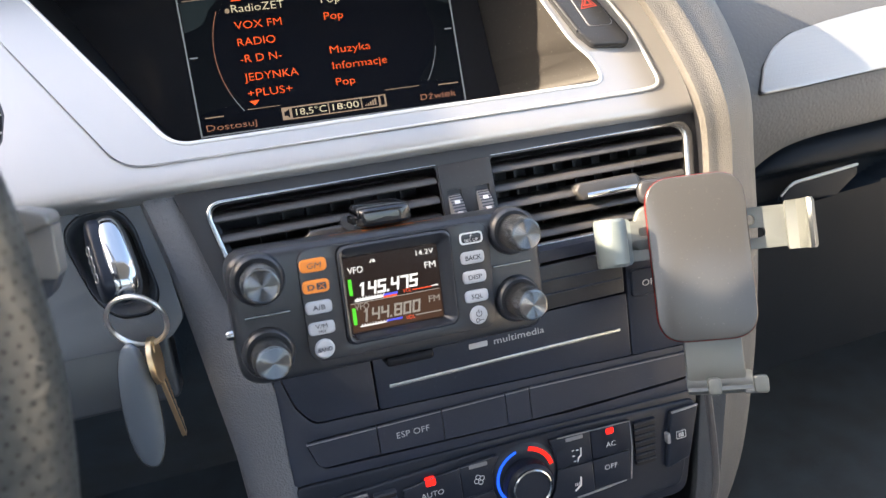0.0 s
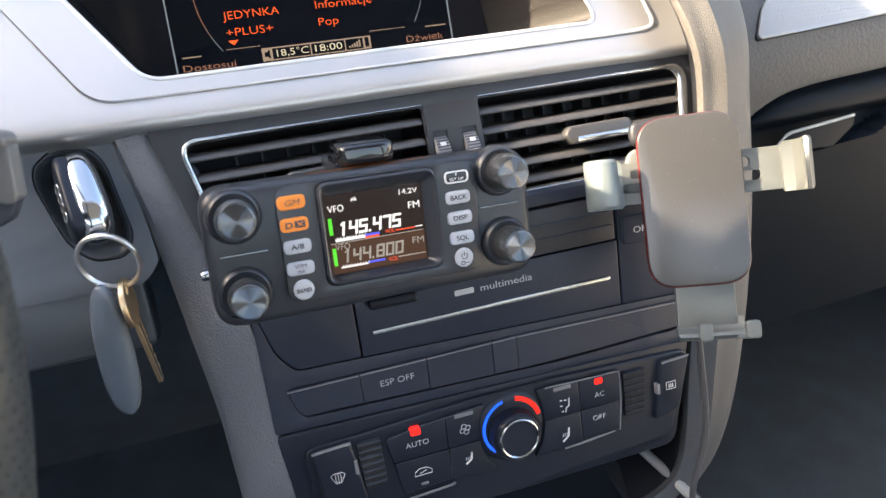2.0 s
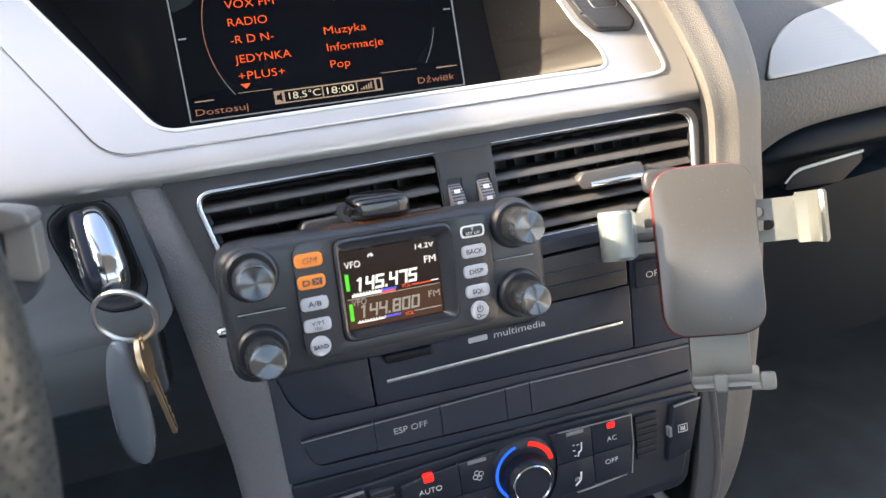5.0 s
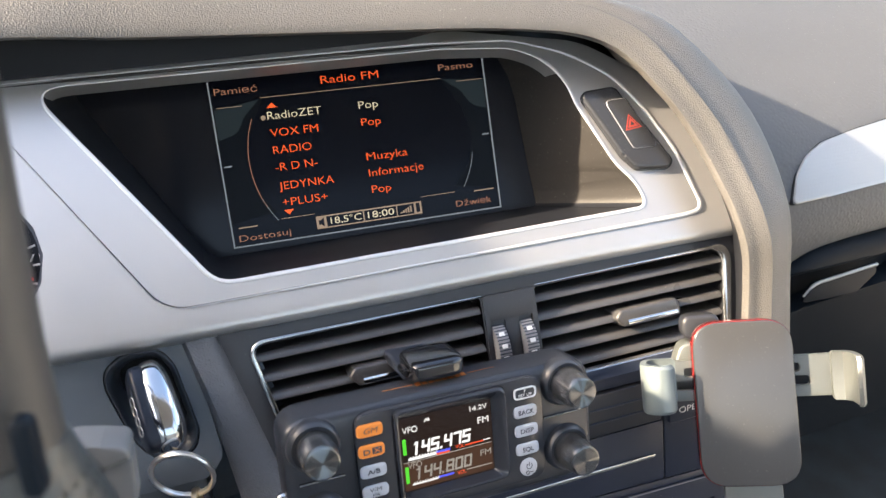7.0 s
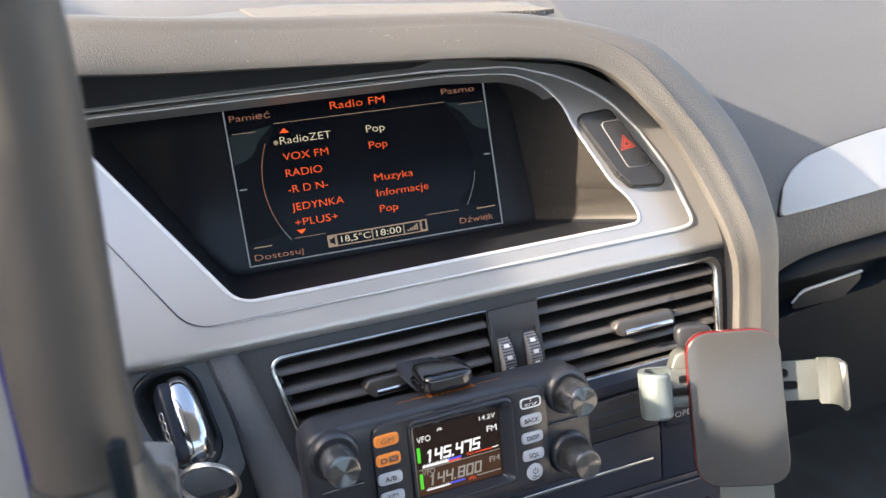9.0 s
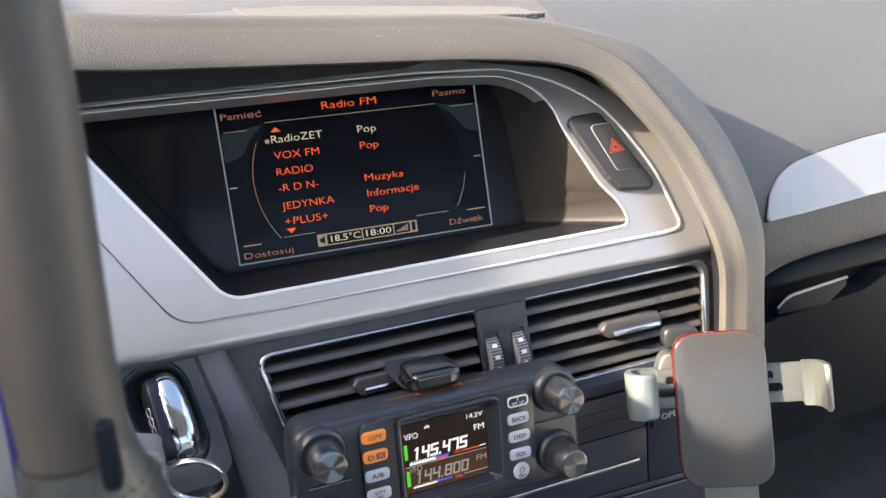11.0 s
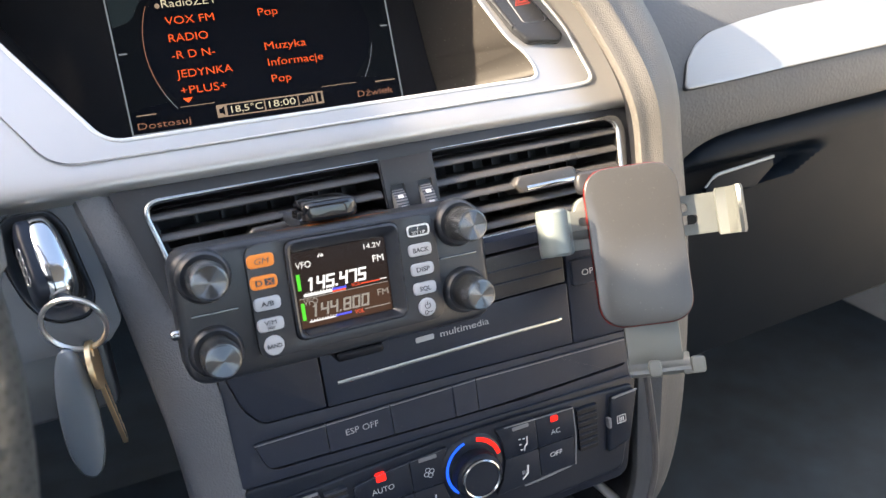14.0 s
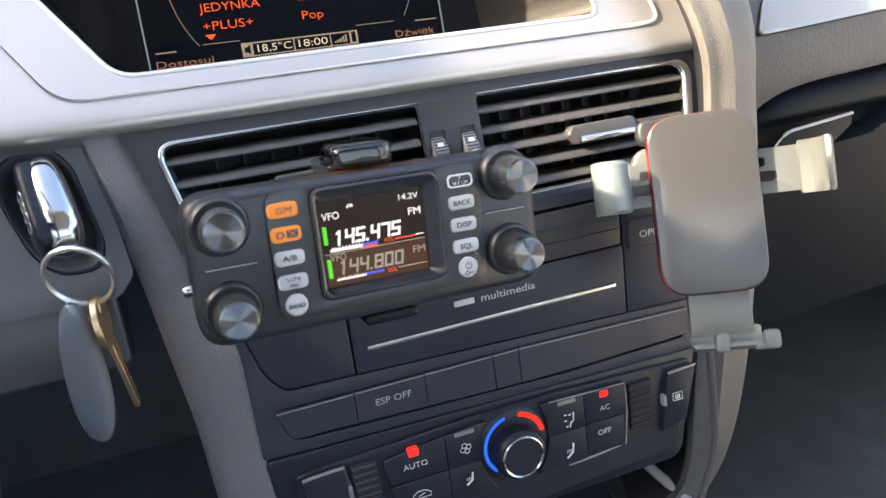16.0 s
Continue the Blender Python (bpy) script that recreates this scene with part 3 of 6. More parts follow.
part("side_panel", plate(rpoly([(0.001, 0.012, 0), (0.008, 0.014, 0), (0.026, 0.016, 0), (0.016, 0.030, 0.01), (0.0140, 0.044, 0.02), (0.018, 0.060, 0.01), (0.027, 0.0765, 0), (0.001, 0.0735, 0)], 0, 4), 0.00001, 0.00005), NAVY, disp, "dark blue side field", smooth=False)
part("side_panel", plate(rpoly([(LW - 0.001, 0.012, 0), (LW - 0.001, 0.0745, 0), (0.126, 0.0768, 0), (0.136, 0.060, 0.01), (0.1405, 0.044, 0.02), (0.136, 0.028, 0.01), (0.126, 0.016, 0)], 0, 4), 0.00001, 0.00005), NAVY, disp, "dark blue side field", smooth=False)
arc_line(0.076, 0.044, 0.061, 0.058, 157, 205, 0.00035, ORANGE_DIM, disp)
arc_line(0.076, 0.044, 0.061, 0.058, 200, 214, 0.00035, LINE_GREY, disp)
arc_line(0.076, 0.044, 0.0640, 0.058, -10, -30, 0.00035, LINE_GREY, disp)
part("corner_field", plate(rpoly([(0.0015, 0.0570, 0), (0.0120, 0.0600, 0.01), (0.0160, 0.0680, 0.01), (0.0250, 0.0763, 0), (0.0015, 0.0728, 0)], 0, 5), 0.00005, 0.00009), TEAL, disp, smooth=False)
part("corner_field", plate(rpoly([(LW - 0.0015, 0.0580, 0), (LW - 0.0015, 0.0738, 0), (0.1270, 0.0764, 0), (0.1370, 0.0690, 0.01), (0.1420, 0.0605, 0.01)], 0, 5), 0.00005, 0.00009), TEAL, disp, smooth=False)
for a in ((0.026, 0.0769, 0.126, 0.0772), (0.003, 0.0737, 0.016, 0.0740), (0.135, 0.0744, 0.150, 0.0747), (0.027, 0.0119, 0.0450, 0.0122), (0.105, 0.0126, 0.1255, 0.0129), (0.004, 0.0100, 0.014, 0.0106), (0.137, 0.0114, 0.149, 0.0120)):
    part("display_line", slab(*a, 0.0, 0.0001, 0.0001, 0.0), SAND_DIM, disp, smooth=False)
for x in (0.0018, 0.1462):
    part("display_mark", slab(x, 0.0428, x + 0.0042, 0.0436, 0.0, 0.0001, 0.0004, 0.0), LINE_GREY, disp, smooth=False)
for a in ((0.0452, 0.0098, 0.1049, 0.0105), (0.0452, 0.0035, 0.1049, 0.0041), (0.0452, 0.0035, 0.0508, 0.0105), (0.0712, 0.0035, 0.0719, 0.0105), (0.0902, 0.0035, 0.0908, 0.0105), (0.1005, 0.0040, 0.1049, 0.0105)):
    part("status_frame", slab(*a, 0.0, 0.0001, 0.0001, 0.0), SAND_DIM, disp, smooth=False)
part("speaker_icon", plate([Vector(p) for p in ((0.0465, 0.0058), (0.0478, 0.0058), (0.0494, 0.0045), (0.0494, 0.0095), (0.0478, 0.0082), (0.0465, 0.0082))], 0.0001, 0.0003), LCD_BLACK, disp, smooth=False)
part("phone_icon", slab(0.1016, 0.0046, 0.1038, 0.0098, 0.0001, 0.0003, 0.0004, 0.0), LCD_BLACK, disp, smooth=False)
write("18,5°C", 0.0530, 0.0053, 0.0002, 0.0038, CREAM_TEXT, disp, width=0.0172, bold=-0.00003)
write("18:00", 0.0738, 0.0053, 0.0002, 0.0038, CREAM_TEXT, disp, width=0.0150, bold=-0.00003)
for k in range(5):
    part("signal_bar", slab(0.0925 + k * 0.0014, 0.0052, 0.0934 + k * 0.0014, 0.0060 + k * 0.0007, 0.0, 0.0002, 0.0001, 0.0), SAND_DIM, disp, smooth=False)

# ---- hazard switch ----
haz = thing("hazard_switch", F_TRIM, "dark grey hazard warning switch with a red triangle", "switch")
HZ = [(0.1798, 0.0612, 0.004), (0.1935, 0.0262, 0.010), (0.2000, 0.0178, 0.006), (0.2200, 0.0156, 0.004), (0.2228, 0.0200, 0.004), (0.2012, 0.0658, 0.006), (0.1825, 0.0650, 0.004)]
part("housing", plate(rpoly(HZ[::-1], 0, 5), -0.002, 0.0046, (), 0.0021), GLOSS_GREY, haz)
part("key_outline", plate(rpoly([(0.1914, 0.0576, 0.003), (0.2004, 0.0288, 0.003), (0.2160, 0.0280, 0.003), (0.2048, 0.0578, 0.003)][::-1], 0, 5), 0.004, 0.0050, (), 0.0004), INDICATOR, haz)
part("key_cap", plate(rpoly([(0.1918, 0.0573, 0.003), (0.2007, 0.0291, 0.003), (0.2155, 0.0283, 0.003), (0.2046, 0.0575, 0.003)][::-1], 0, 5), 0.004, 0.0052, (), 0.0004), GLOSS_GREY, haz)
tri_c = Vector((0.2036, 0.0425))
for r_, z_, m_ in ((0.0058, 0.0053, HAZ_RED), (0.0045, 0.0054, GLOSS_GREY), (0.0036, 0.0055, HAZ_RED), (0.0016, 0.0056, GLOSS_GREY)):
    part("triangle", plate([tri_c + Vector((r_ * math.cos(radians(95 + 120 * k)), r_ * math.sin(radians(95 + 120 * k)))) for k in range(3)], 0.0038, z_), m_, haz, smooth=False)

# ---- instrument cluster, seen past the surround ----
clus = thing("instrument_cluster", F_TRIM, "black instrument dial with a red needle", "instrument")
part("dial", plate(circle_pts(-0.122, 0.0255, 0.0345, 40), -0.022, -0.018), GLOSS_BLACK, clus)
part("dial_ring", plate(circle_pts(-0.122, 0.0255, 0.0352, 40), -0.018, -0.002, [circle_pts(-0.122, 0.0255, 0.0338, 40)]), DARK_PLASTIC, clus)
part("needle", slab(-0.118, 0.0185, -0.0945, 0.0200, -0.016, -0.015, 0.0005, 0.0002), RED_LED, clus)
write("1/1", -0.0985, 0.0275, -0.0175, 0.0036, WHITE_PRINT, clus, width=0.008)
for k in range(7):
    part("tick", slab(-0.0035, -0.0004, 0.0, 0.0004, -0.0005, 0.0, 0.0001, 0), WHITE_PRINT, clus, m=pose(-0.122 + 0.031 * math.cos(radians(-50 + 17 * k)), 0.0255 + 0.031 * math.sin(radians(-50 + 17 * k)), -0.0174, 0, 0, -50 + 17 * k), smooth=False)
part("cluster_panel", plate(rpoly(box_pts(-0.34, -0.03, -0.088, 0.11), 0.004), -0.030, -0.024), DARK_PLASTIC, clus)

# ---- air vents ----
VL = [(0.0003, -0.0480, 0.004), (0.1010, -0.0480, 0.002), (0.1010, 0.0000, 0.002), (-0.0105, 0.0000, 0.007)]
VR = [(0.1300, -0.0480, 0.002), (0.2377, -0.0480, 0.006), (0.2430, 0.0000, 0.008), (0.1300, 0.0000, 0.002)]
vf = thing("vent_fascia", F_VENT, "black plastic fascia holding two air vents", "fascia")
part("fascia_plate", plate(rpoly([(-0.0040, -0.068, 0.002), (0.250, -0.068, 0.004), (0.2535, 0.0085, 0.004), (-0.0235, 0.0085, 0.002)], 0, 5), -0.006, 0.0, [rpoly(VL, 0, 5), rpoly(VR, 0, 5)], 0.0008), VENT_FASCIA, vf)


def vent(name_label, outl, chrome_pts, slats, tab, chrome_w):
    v = thing("air_vent", F_VENT, name_label, "air vent", "dashboard air vents")
    ol = rpoly(outl, 0, 5)
    bm = bmesh.new()
    grid([[(p.x, p.y, z) for p in ol] + [(ol[0].x, ol[0].y, z)] for z in (-0.0005, -0.05)], bm)
    part("duct", bm, DEEP, v)
    part("duct_end", plate(ol, -0.052, -0.049), DEEP, v)
    cp = open_poly(chrome_pts, 8)
    part("chrome_line", ribbon(cp, [chrome_w(p.x) for p in cp], 0.0016, -0.0002), CHROME_SATIN if outl[0][0] > 0.1 else VENT_CHROME, v, "chrome edge strip")
    if outl[0][0] > 0.1:
        part("lower_chrome", ribbon([(0.1312 + 0.0104 * k, -0.0500 + 0.00005 * k) for k in range(11)], 0.0042, 0.0024, 0.0001), DUSTY_CHROME, v, "dusty chrome ledge under the slats")
    for (x0, x1, y, s0) in slats:
        bm = bmesh.new()
        sec = [(-0.0023, 0.0000), (-0.0018, 0.0006), (-0.0006, 0.0004), (0.0012, -0.0012), (0.0017, -0.0026), (0.0038, -0.0185), (0.0030, -0.0190), (-0.0012, -0.0040), (-0.0023, -0.0010)]
        grid([[(x, y + a, b - 0.0012) for a, b in sec + [sec[0]]] for x in (x0, x1)], bm)
        part("slat", bm, SLAT, v)
    n = int((outl[1][0] - outl[0][0]) / 0.0115)
    for k in range(1, n):
        x = outl[0][0] + (outl[1][0] - outl[0][0]) * k / n
        bm = slab(x - 0.0006, -0.047, x + 0.0006, -0.001, -0.044, -0.031, 0.0003, 0)
        part("vane", bm, VENT_FASCIA, v)
    tx0, tx1, ty = tab
    t = part("tab", plate(rpoly([(tx0, ty + 0.0005, 0.002), (tx0 + 0.0045, ty - 0.0046, 0.002), (tx1, ty - 0.0046, 0.002), (tx1 - 0.0005, ty + 0.0046, 0.004), (tx0 + 0.0030, ty + 0.0046, 0.003)], 0, 5), -0.016, 0.0030, (), 0.0022), SLAT, v, "slider tab on a slat")
    part("tab_strip", ribbon([(tx0 + 0.0065, ty - 0.0026), (tx1 - 0.0025, ty - 0.0026)], 0.0032, 0.0012, 0.0026), CHROME, t, "chrome strip")
    return v


SL = [-0.0060, -0.0158, -0.0250, -0.0342, -0.0432]
vent("dusty black air vent with horizontal slats and chrome edge", VL, [(0.101, 0.0010, 0), (-0.0113, 0.0010, 0.009), (0.0000, -0.0500, 0.0)],
     [(-0.0105 + 0.22 * (-y) + 0.001, 0.1005, y, 0) for y in SL], (0.0308, 0.0720, -0.0240), lambda x: 0.0030 if x < 0.0 else max(0.0010, 0.0030 - 0.10 * x))
vent("dusty black air vent with horizontal slats and chrome edge", VR, [(0.130, 0.0012, 0), (0.2462, 0.0012, 0.011), (0.2398, -0.0500, 0)],
     [(0.1305, 0.2425 + 0.11 * y, y, 0) for y in SL], (0.1720, 0.2110, -0.0256), lambda x: min(0.0060, max(0.0010, 0.0010 + 0.45 * (x - 0.232))))
part("lower_ledge", slab(-0.0030, -0.0670, 0.2490, -0.0585, -0.002, 0.0008, 0.001, 0.0004), FASCIA, vf)
vf_chrome = thing("vent_edge_trim", F_VENT, "dusty satin chrome bar under the air vents", "trim")
part("bottom_strip", ribbon([(-0.001, -0.0514), (0.10, -0.0514), (0.239, -0.0514)], 0.0080, 0.0030, -0.0004), DUSTY_CHROME, vf_chrome)
part("bottom_line", ribbon([(-0.001, -0.0570), (0.10, -0.0570), (0.239, -0.0570)], 0.0014, 0.0010, -0.0002), DARK_PLASTIC, vf_chrome)

# divider with two thumb wheels
div = thing("vent_divider", F_VENT, "black panel between the vents with two ribbed thumb wheels", "panel")
part("divider_plate", plate(rpoly(box_pts(0.1015, -0.058, 0.1295, 0.0005), 0.002), -0.004, 0.0015, [rpoly(box_pts(0.1040, -0.043, 0.1118, -0.0125), 0.001), rpoly(box_pts(0.1190, -0.043, 0.1268, -0.0125), 0.001)], 0.0006), VENT_FASCIA, div)
for x in (0.1079, 0.1229):
    bm = lathe([(0.0150, -0.0034), (0.0158, -0.0028), (0.0158, 0.0028), (0.0150, 0.0034)], 48)
    w = part("thumb_wheel", bm, INDICATOR, div, "ribbed thumb wheel", pose(x, -0.0275, -0.0095, 0, 90, 0))
    for k in range(24):
        a = -70 + 140 * k / 23
        part("wheel_rib", slab(-0.0031, -0.0003, 0.0031, 0.0003, -0.0002, 0.0002, 0.0001, 0), DARK_PLASTIC, div, "", pose(x, -0.0275 + 0.0159 * math.sin(radians(a)), -0.0095 + 0.0159 * math.cos(radians(a)), -a, 0, 0), smooth=False)
    for k in range(4):
        part("wheel_mark", slab(-0.0014, -0.0010, 0.0014, 0.0010, 0.0, 0.0003, 0.0003, 0), WHITE_PRINT, div, "", pose(x, -0.0275 + 0.0160 * math.sin(radians(-34 + 22 * k)), -0.0095 + 0.0160 * math.cos(radians(-34 + 22 * k)), -(-34 + 22 * k), 0, 0), smooth=False)

# ---- centre stack: player, switch row, climate panel ----
stack = thing("centre_stack_fascia", F_STACK, "dark soft-black plastic centre stack fascia", "fascia")
part("fascia_plate", plate(rpoly([(0.0040, -0.0380, 0.002), (0.2275, -0.0440, 0.004), (0.2320, 0.000, 0.05), (0.2330, 0.052, 0.004), (0.0036, 0.052, 0.003)], 0, 5), -0.012, 0.0,
     [rpoly([(0.0185, -0.0090, 0.008), (0.2250, -0.0165, 0.002), (0.2260, 0.0460, 0.001), (0.0058, 0.0460, 0.001), (0.0062, 0.0190, 0.02), (0.0110, 0.0010, 0.02)], 0, 5),
      rpoly([(0.0178, -0.0330, 0.008), (0.1515, -0.0376, 0.08), (0.2213, -0.0366, 0.004), (0.2236, -0.0225, 0.002), (0.1200, -0.0172, 0.08), (0.0122, -0.0166, 0.004)], 0, 5)], 0.0007), FASCIA, stack)
part("stack_bed", slab(0.0050, -0.0390, 0.2270, 0.0490, -0.0125, -0.0085, 0.001, 0), SLOT_BLACK, stack)
part("upper_band", slab(0.0505, 0.0215, 0.187, 0.0445, -0.010, 0.0012, 0.001, 0.0005), VENT_FASCIA, stack, "black band above the player")
for y in (0.0290, 0.0362):
    part("band_ledge", slab(0.076, y, 0.186, y + 0.0009, 0.0, 0.0020, 0.0004, 0.0004), FASCIA, stack)
part("side_blank", plate(rpoly([(0.1896, -0.0150, 0.0008), (0.2246, -0.0162, 0.001), (0.2256, 0.0455, 0.001), (0.1896, 0.0455, 0.0008)], 0, 4), -0.010, -0.0004, (), 0.0005), FASCIA, stack, "blank panel beside the player")

pocket = thing("storage_flap", F_STACK, "dark plastic storage flap beside the player", "flap")
part("flap", plate(rpoly([(0.0190, -0.0085, 0.008), (0.0500, -0.0096, 0.0008), (0.0498, 0.0455, 0.001), (0.0064, 0.0455, 0.001), (0.0067, 0.0190, 0.02), (0.0115, 0.0012, 0.02)], 0, 5), -0.008, -0.0006, (), 0.0006), FASCIA, pocket)

player = thing("media_player", F_STACK, "black media player panel with a chrome slot strip", "player")
part("panel", plate(rpoly([(0.0508, -0.0097, 0.0008), (0.1887, -0.0148, 0.0008), (0.1887, 0.0202, 0.001), (0.0508, 0.0202, 0.001)], 0, 4), -0.010, -0.0003, (), 0.0005), FASCIA, player)
part("slot_strip", slab(0.0570, 0.0002, 0.1832, 0.0024, -0.002, 0.0008, 0.0006, 0.0004), CHROME_SATIN, player, "chrome strip over the slot")
write("multimedia", 0.1130, 0.0096, -0.0002, 0.0036, PALE_PRINT, player, width=0.0275)
part("maker_mark", slab(0.0996, 0.0098, 0.1095, 0.0126, -0.001, -0.0001, 0.0006, 0), PALE_PRINT, player, smooth=False)
open_btn = thing("open_button", F_STACK, "small black glovebox opening button with white lettering", "button")
part("cap", slab(0.1915, 0.0175, 0.2260, 0.0320, -0.004, 0.0016, 0.0015, 0.0008), FASCIA, open_btn)
write("OPEN", 0.1975, 0.0225, 0.0017, 0.0036, WHITE_PRINT, open_btn, width=0.0145, bold=-0.00005)

row = thing("switch_row", F_STACK, "row of blank dark switches with one lettered key", "switch row")
part("row_bed", slab(0.0112, -0.0380, 0.2225, -0.0165, -0.0084, -0.0034, 0.005, 0.0005), SLOT_BLACK, row)
xs = [0.0127, 0.0474, 0.0806, 0.1147, 0.1281, 0.2228]


def row_top(x):
    return -0.0170 - 0.0000018 * max(0.0, x - 0.06) / 0.001 - 0.028 * max(0.0, x - 0.128)


for k in range(5):
    x0, x1 = xs[k] + 0.0002, xs[k + 1] - 0.0002
    n = 6 if k == 4 else 2
    low = [(x0 + (x1 - x0) * j / n, -0.0315 - 0.038 * max(0.0, min(0.1, x0 + (x1 - x0) * j / n - 0.03)) + 0.02 * max(0.0, x0 + (x1 - x0) * j / n - 0.17), 0.0004) for j in range(n + 1)]
    low[0] = (*low[0][:2], 0.006 if k == 0 else 0.0004)
    if k == 0:
        low[0] = (0.0175, low[0][1], 0.006)
    high = [(x1 + (x0 - x1) * j / n, row_top(x1 + (x0 - x1) * j / n), 0.0004) for j in range(n + 1)]
    even(part("switch", plate(rpoly(low + high, 0, 4), -0.006, 0.0012, (), 0.0007), FASCIA, row))
    # Highlight of the top edge, put into the colour of a thin pale tube.
    part("switch_highlight", tube([(p[0], p[1] - 0.0009, 0.0010) for p in high], 0.0004, 6), INDICATOR, row, "painted highlight on the upper edge")
write("ESP OFF", 0.0566, -0.0262, 0.0013, 0.0033, PALE_PRINT, row, width=0.0168, bold=-0.00005)

clim = thing("climate_control", F_STACK @ pose(0, 0, 0.001), "dark climate control panel with lit temperature knob", "control panel")
part("surround", plate(rpoly([(0.0105, -0.104, 0.006), (0.2160, -0.104, 0.010), (0.2272, -0.0435, 0.003), (0.0042, -0.0388, 0.003)], 0, 5), -0.014, -0.0002, (), 0.0008), CLIMATE, clim)
part("panel", plate(rpoly([(0.0150, -0.0880, 0.004), (0.060, -0.0985, 0.02), (0.130, -0.1005, 0.02), (0.2120, -0.0975, 0.006), (0.2245, -0.0480, 0.004), (0.1450, -0.0445, 0.01), (0.1000, -0.0440, 0.01), (0.0150, -0.0480, 0.004)], 0, 5), -0.004, 0.0020, (), 0.0012), CLIMATE, clim)


def key(x0, y0, x1, y1, nm="button", h=0.0042, r=0.0008, m_=None, par=None):
    return part(nm, slab(x0, y0, x1, y1, 0.0, h, r, 0.0004), m_ or CLIMATE, par or clim)


def led(x, y, w, h, lit, z=0.0044):
    return part("indicator", slab(x - w / 2, y - h / 2, x + w / 2, y + h / 2, 0.002, z, 0.0012 if lit else 0.0005, 0.0003), RED_LED if lit else INDICATOR, clim, "glowing red indicator" if lit else "unlit grey indicator")


def bar_icon(x, y, w, h, kind, z=0.0044):
    """Small white pictograms built from strokes."""
    bm = bmesh.new()
    if kind == "screen_front":
        tube([(x - w / 2, y + h * 0.3, z), (x - w * 0.3, y + h * 0.5, z), (x + w * 0.3, y + h * 0.5, z), (x + w / 2, y + h * 0.3, z), (x + w * 0.2, y - h * 0.4, z), (x - w * 0.2, y - h * 0.4, z)], 0.00018, 5, bm, True)
        for k in (-1, 0, 1):
            tube([(x + k * w * 0.16, y + h * 0.35, z), (x + k * w * 0.2, y, z), (x + k * w * 0.12, y - h * 0.5, z)], 0.00018, 5, bm)
    elif kind == "screen_rear":
        tube([(x - w / 2, y + h / 2, z), (x + w / 2, y + h / 2, z), (x + w / 2, y - h / 2, z), (x - w / 2, y - h / 2, z)], 0.00022, 5, bm, True)
        for k in (-1, 0, 1):
            tube([(x + k * w * 0.2, y + h * 0.25, z), (x + k * w * 0.2, y - h * 0.3, z)], 0.0003, 5, bm)
    elif kind == "fan":
        for k in range(4):
            a = radians(90 * k + 20)
            cx, cy = x + w * 0.27 * math.cos(a), y + w * 0.27 * math.sin(a)
            tube([(cx + w * 0.2 * math.cos(b), cy + w * 0.2 * math.sin(b), z) for b in [radians(40 * j) for j in range(9)]], 0.00018, 5, bm, True)
    elif kind == "car":
        tube([(x - w / 2, y - h * 0.3, z), (x - w * 0.45, y + h * 0.1, z), (x - w * 0.2, y + h * 0.4, z), (x + w * 0.2, y + h * 0.4, z), (x + w / 2, y + h * 0.05, z), (x + w / 2, y - h * 0.3, z)], 0.0002, 5, bm, True)
        tube([(x - w * 0.2, y - h * 0.1, z), (x + w * 0.2, y + h * 0.1, z)], 0.0002, 5, bm)
    elif kind == "seat":
        tube([(x + w * 0.3, y + h * 0.5, z), (x + w * 0.22, y - h * 0.1, z), (x - w * 0.4, y - h * 0.45, z)], 0.0005, 6, bm)
        for k in range(3):
            tube([(x - w * (0.35 - 0.2 * k), y - h * 0.1, z), (x - w * (0.3 - 0.2 * k), y + h * 0.15, z)], 0.00018, 5, bm)
    else:
        tube([(x + w * 0.35, y + h * 0.45, z), (x + w * 0.3, y - h * 0.1, z), (x + w * 0.05, y - h * 0.2, z), (x - w * 0.05, y - h * 0.5, z)], 0.0004, 6, bm)
        for p in ((-0.4, 0.4), (-0.4, 0.0), (-0.3, -0.4), (0.0, 0.35)):
            tube([(x + w * p[0] - 0.0006, y + h * p[1], z), (x + w * p[0] + 0.0006, y + h * p[1], z)], 0.00035, 5, bm)
    return part("pictogram", bm, WHITE_PRINT, clim)


part("button", plate(rpoly([(0.0215, -0.0860, 0.003), (0.0420, -0.0850, 0.002), (0.0372, -0.0478, 0.002), (0.0175, -0.0486, 0.003)], 0, 4), 0, 0.0052, (), 0.0014), CLIMATE, clim, "demist button")
led(0.0378, -0.0618, 0.0018, 0.0076, False, 0.0056)
bar_icon(0.0284, -0.0648, 0.0070, 0.0056, "screen_front", 0.0054)
# Pale tube along the key's edge stands in for the highlight caught there.
part("button_highlight", tube([(0.0180, -0.0496, 0.0050), (0.0230, -0.0488, 0.0054), (0.0368, -0.0484, 0.0052)], 0.0008, 6), INDICATOR, clim)
for k in range(7):
    part("grille_slot", slab(0.0412 + (k - 6) * 0.0002, -0.0755 + (6 - k) * 0.0036, 0.0515 + (k - 6) * 0.0001, -0.0734 + (6 - k) * 0.0036, 0.0010, 0.0044, 0.0006, 0), SLOT_BLACK, clim, smooth=False)
    part("grille_bar", slab(0.0410 + (k - 6) * 0.0002, -0.0735 + (6 - k) * 0.0036, 0.0518 + (k - 6) * 0.0001, -0.0722 + (6 - k) * 0.0036, 0.0010, 0.0050, 0.0003, 0.0002), DARK_PLASTIC, clim)
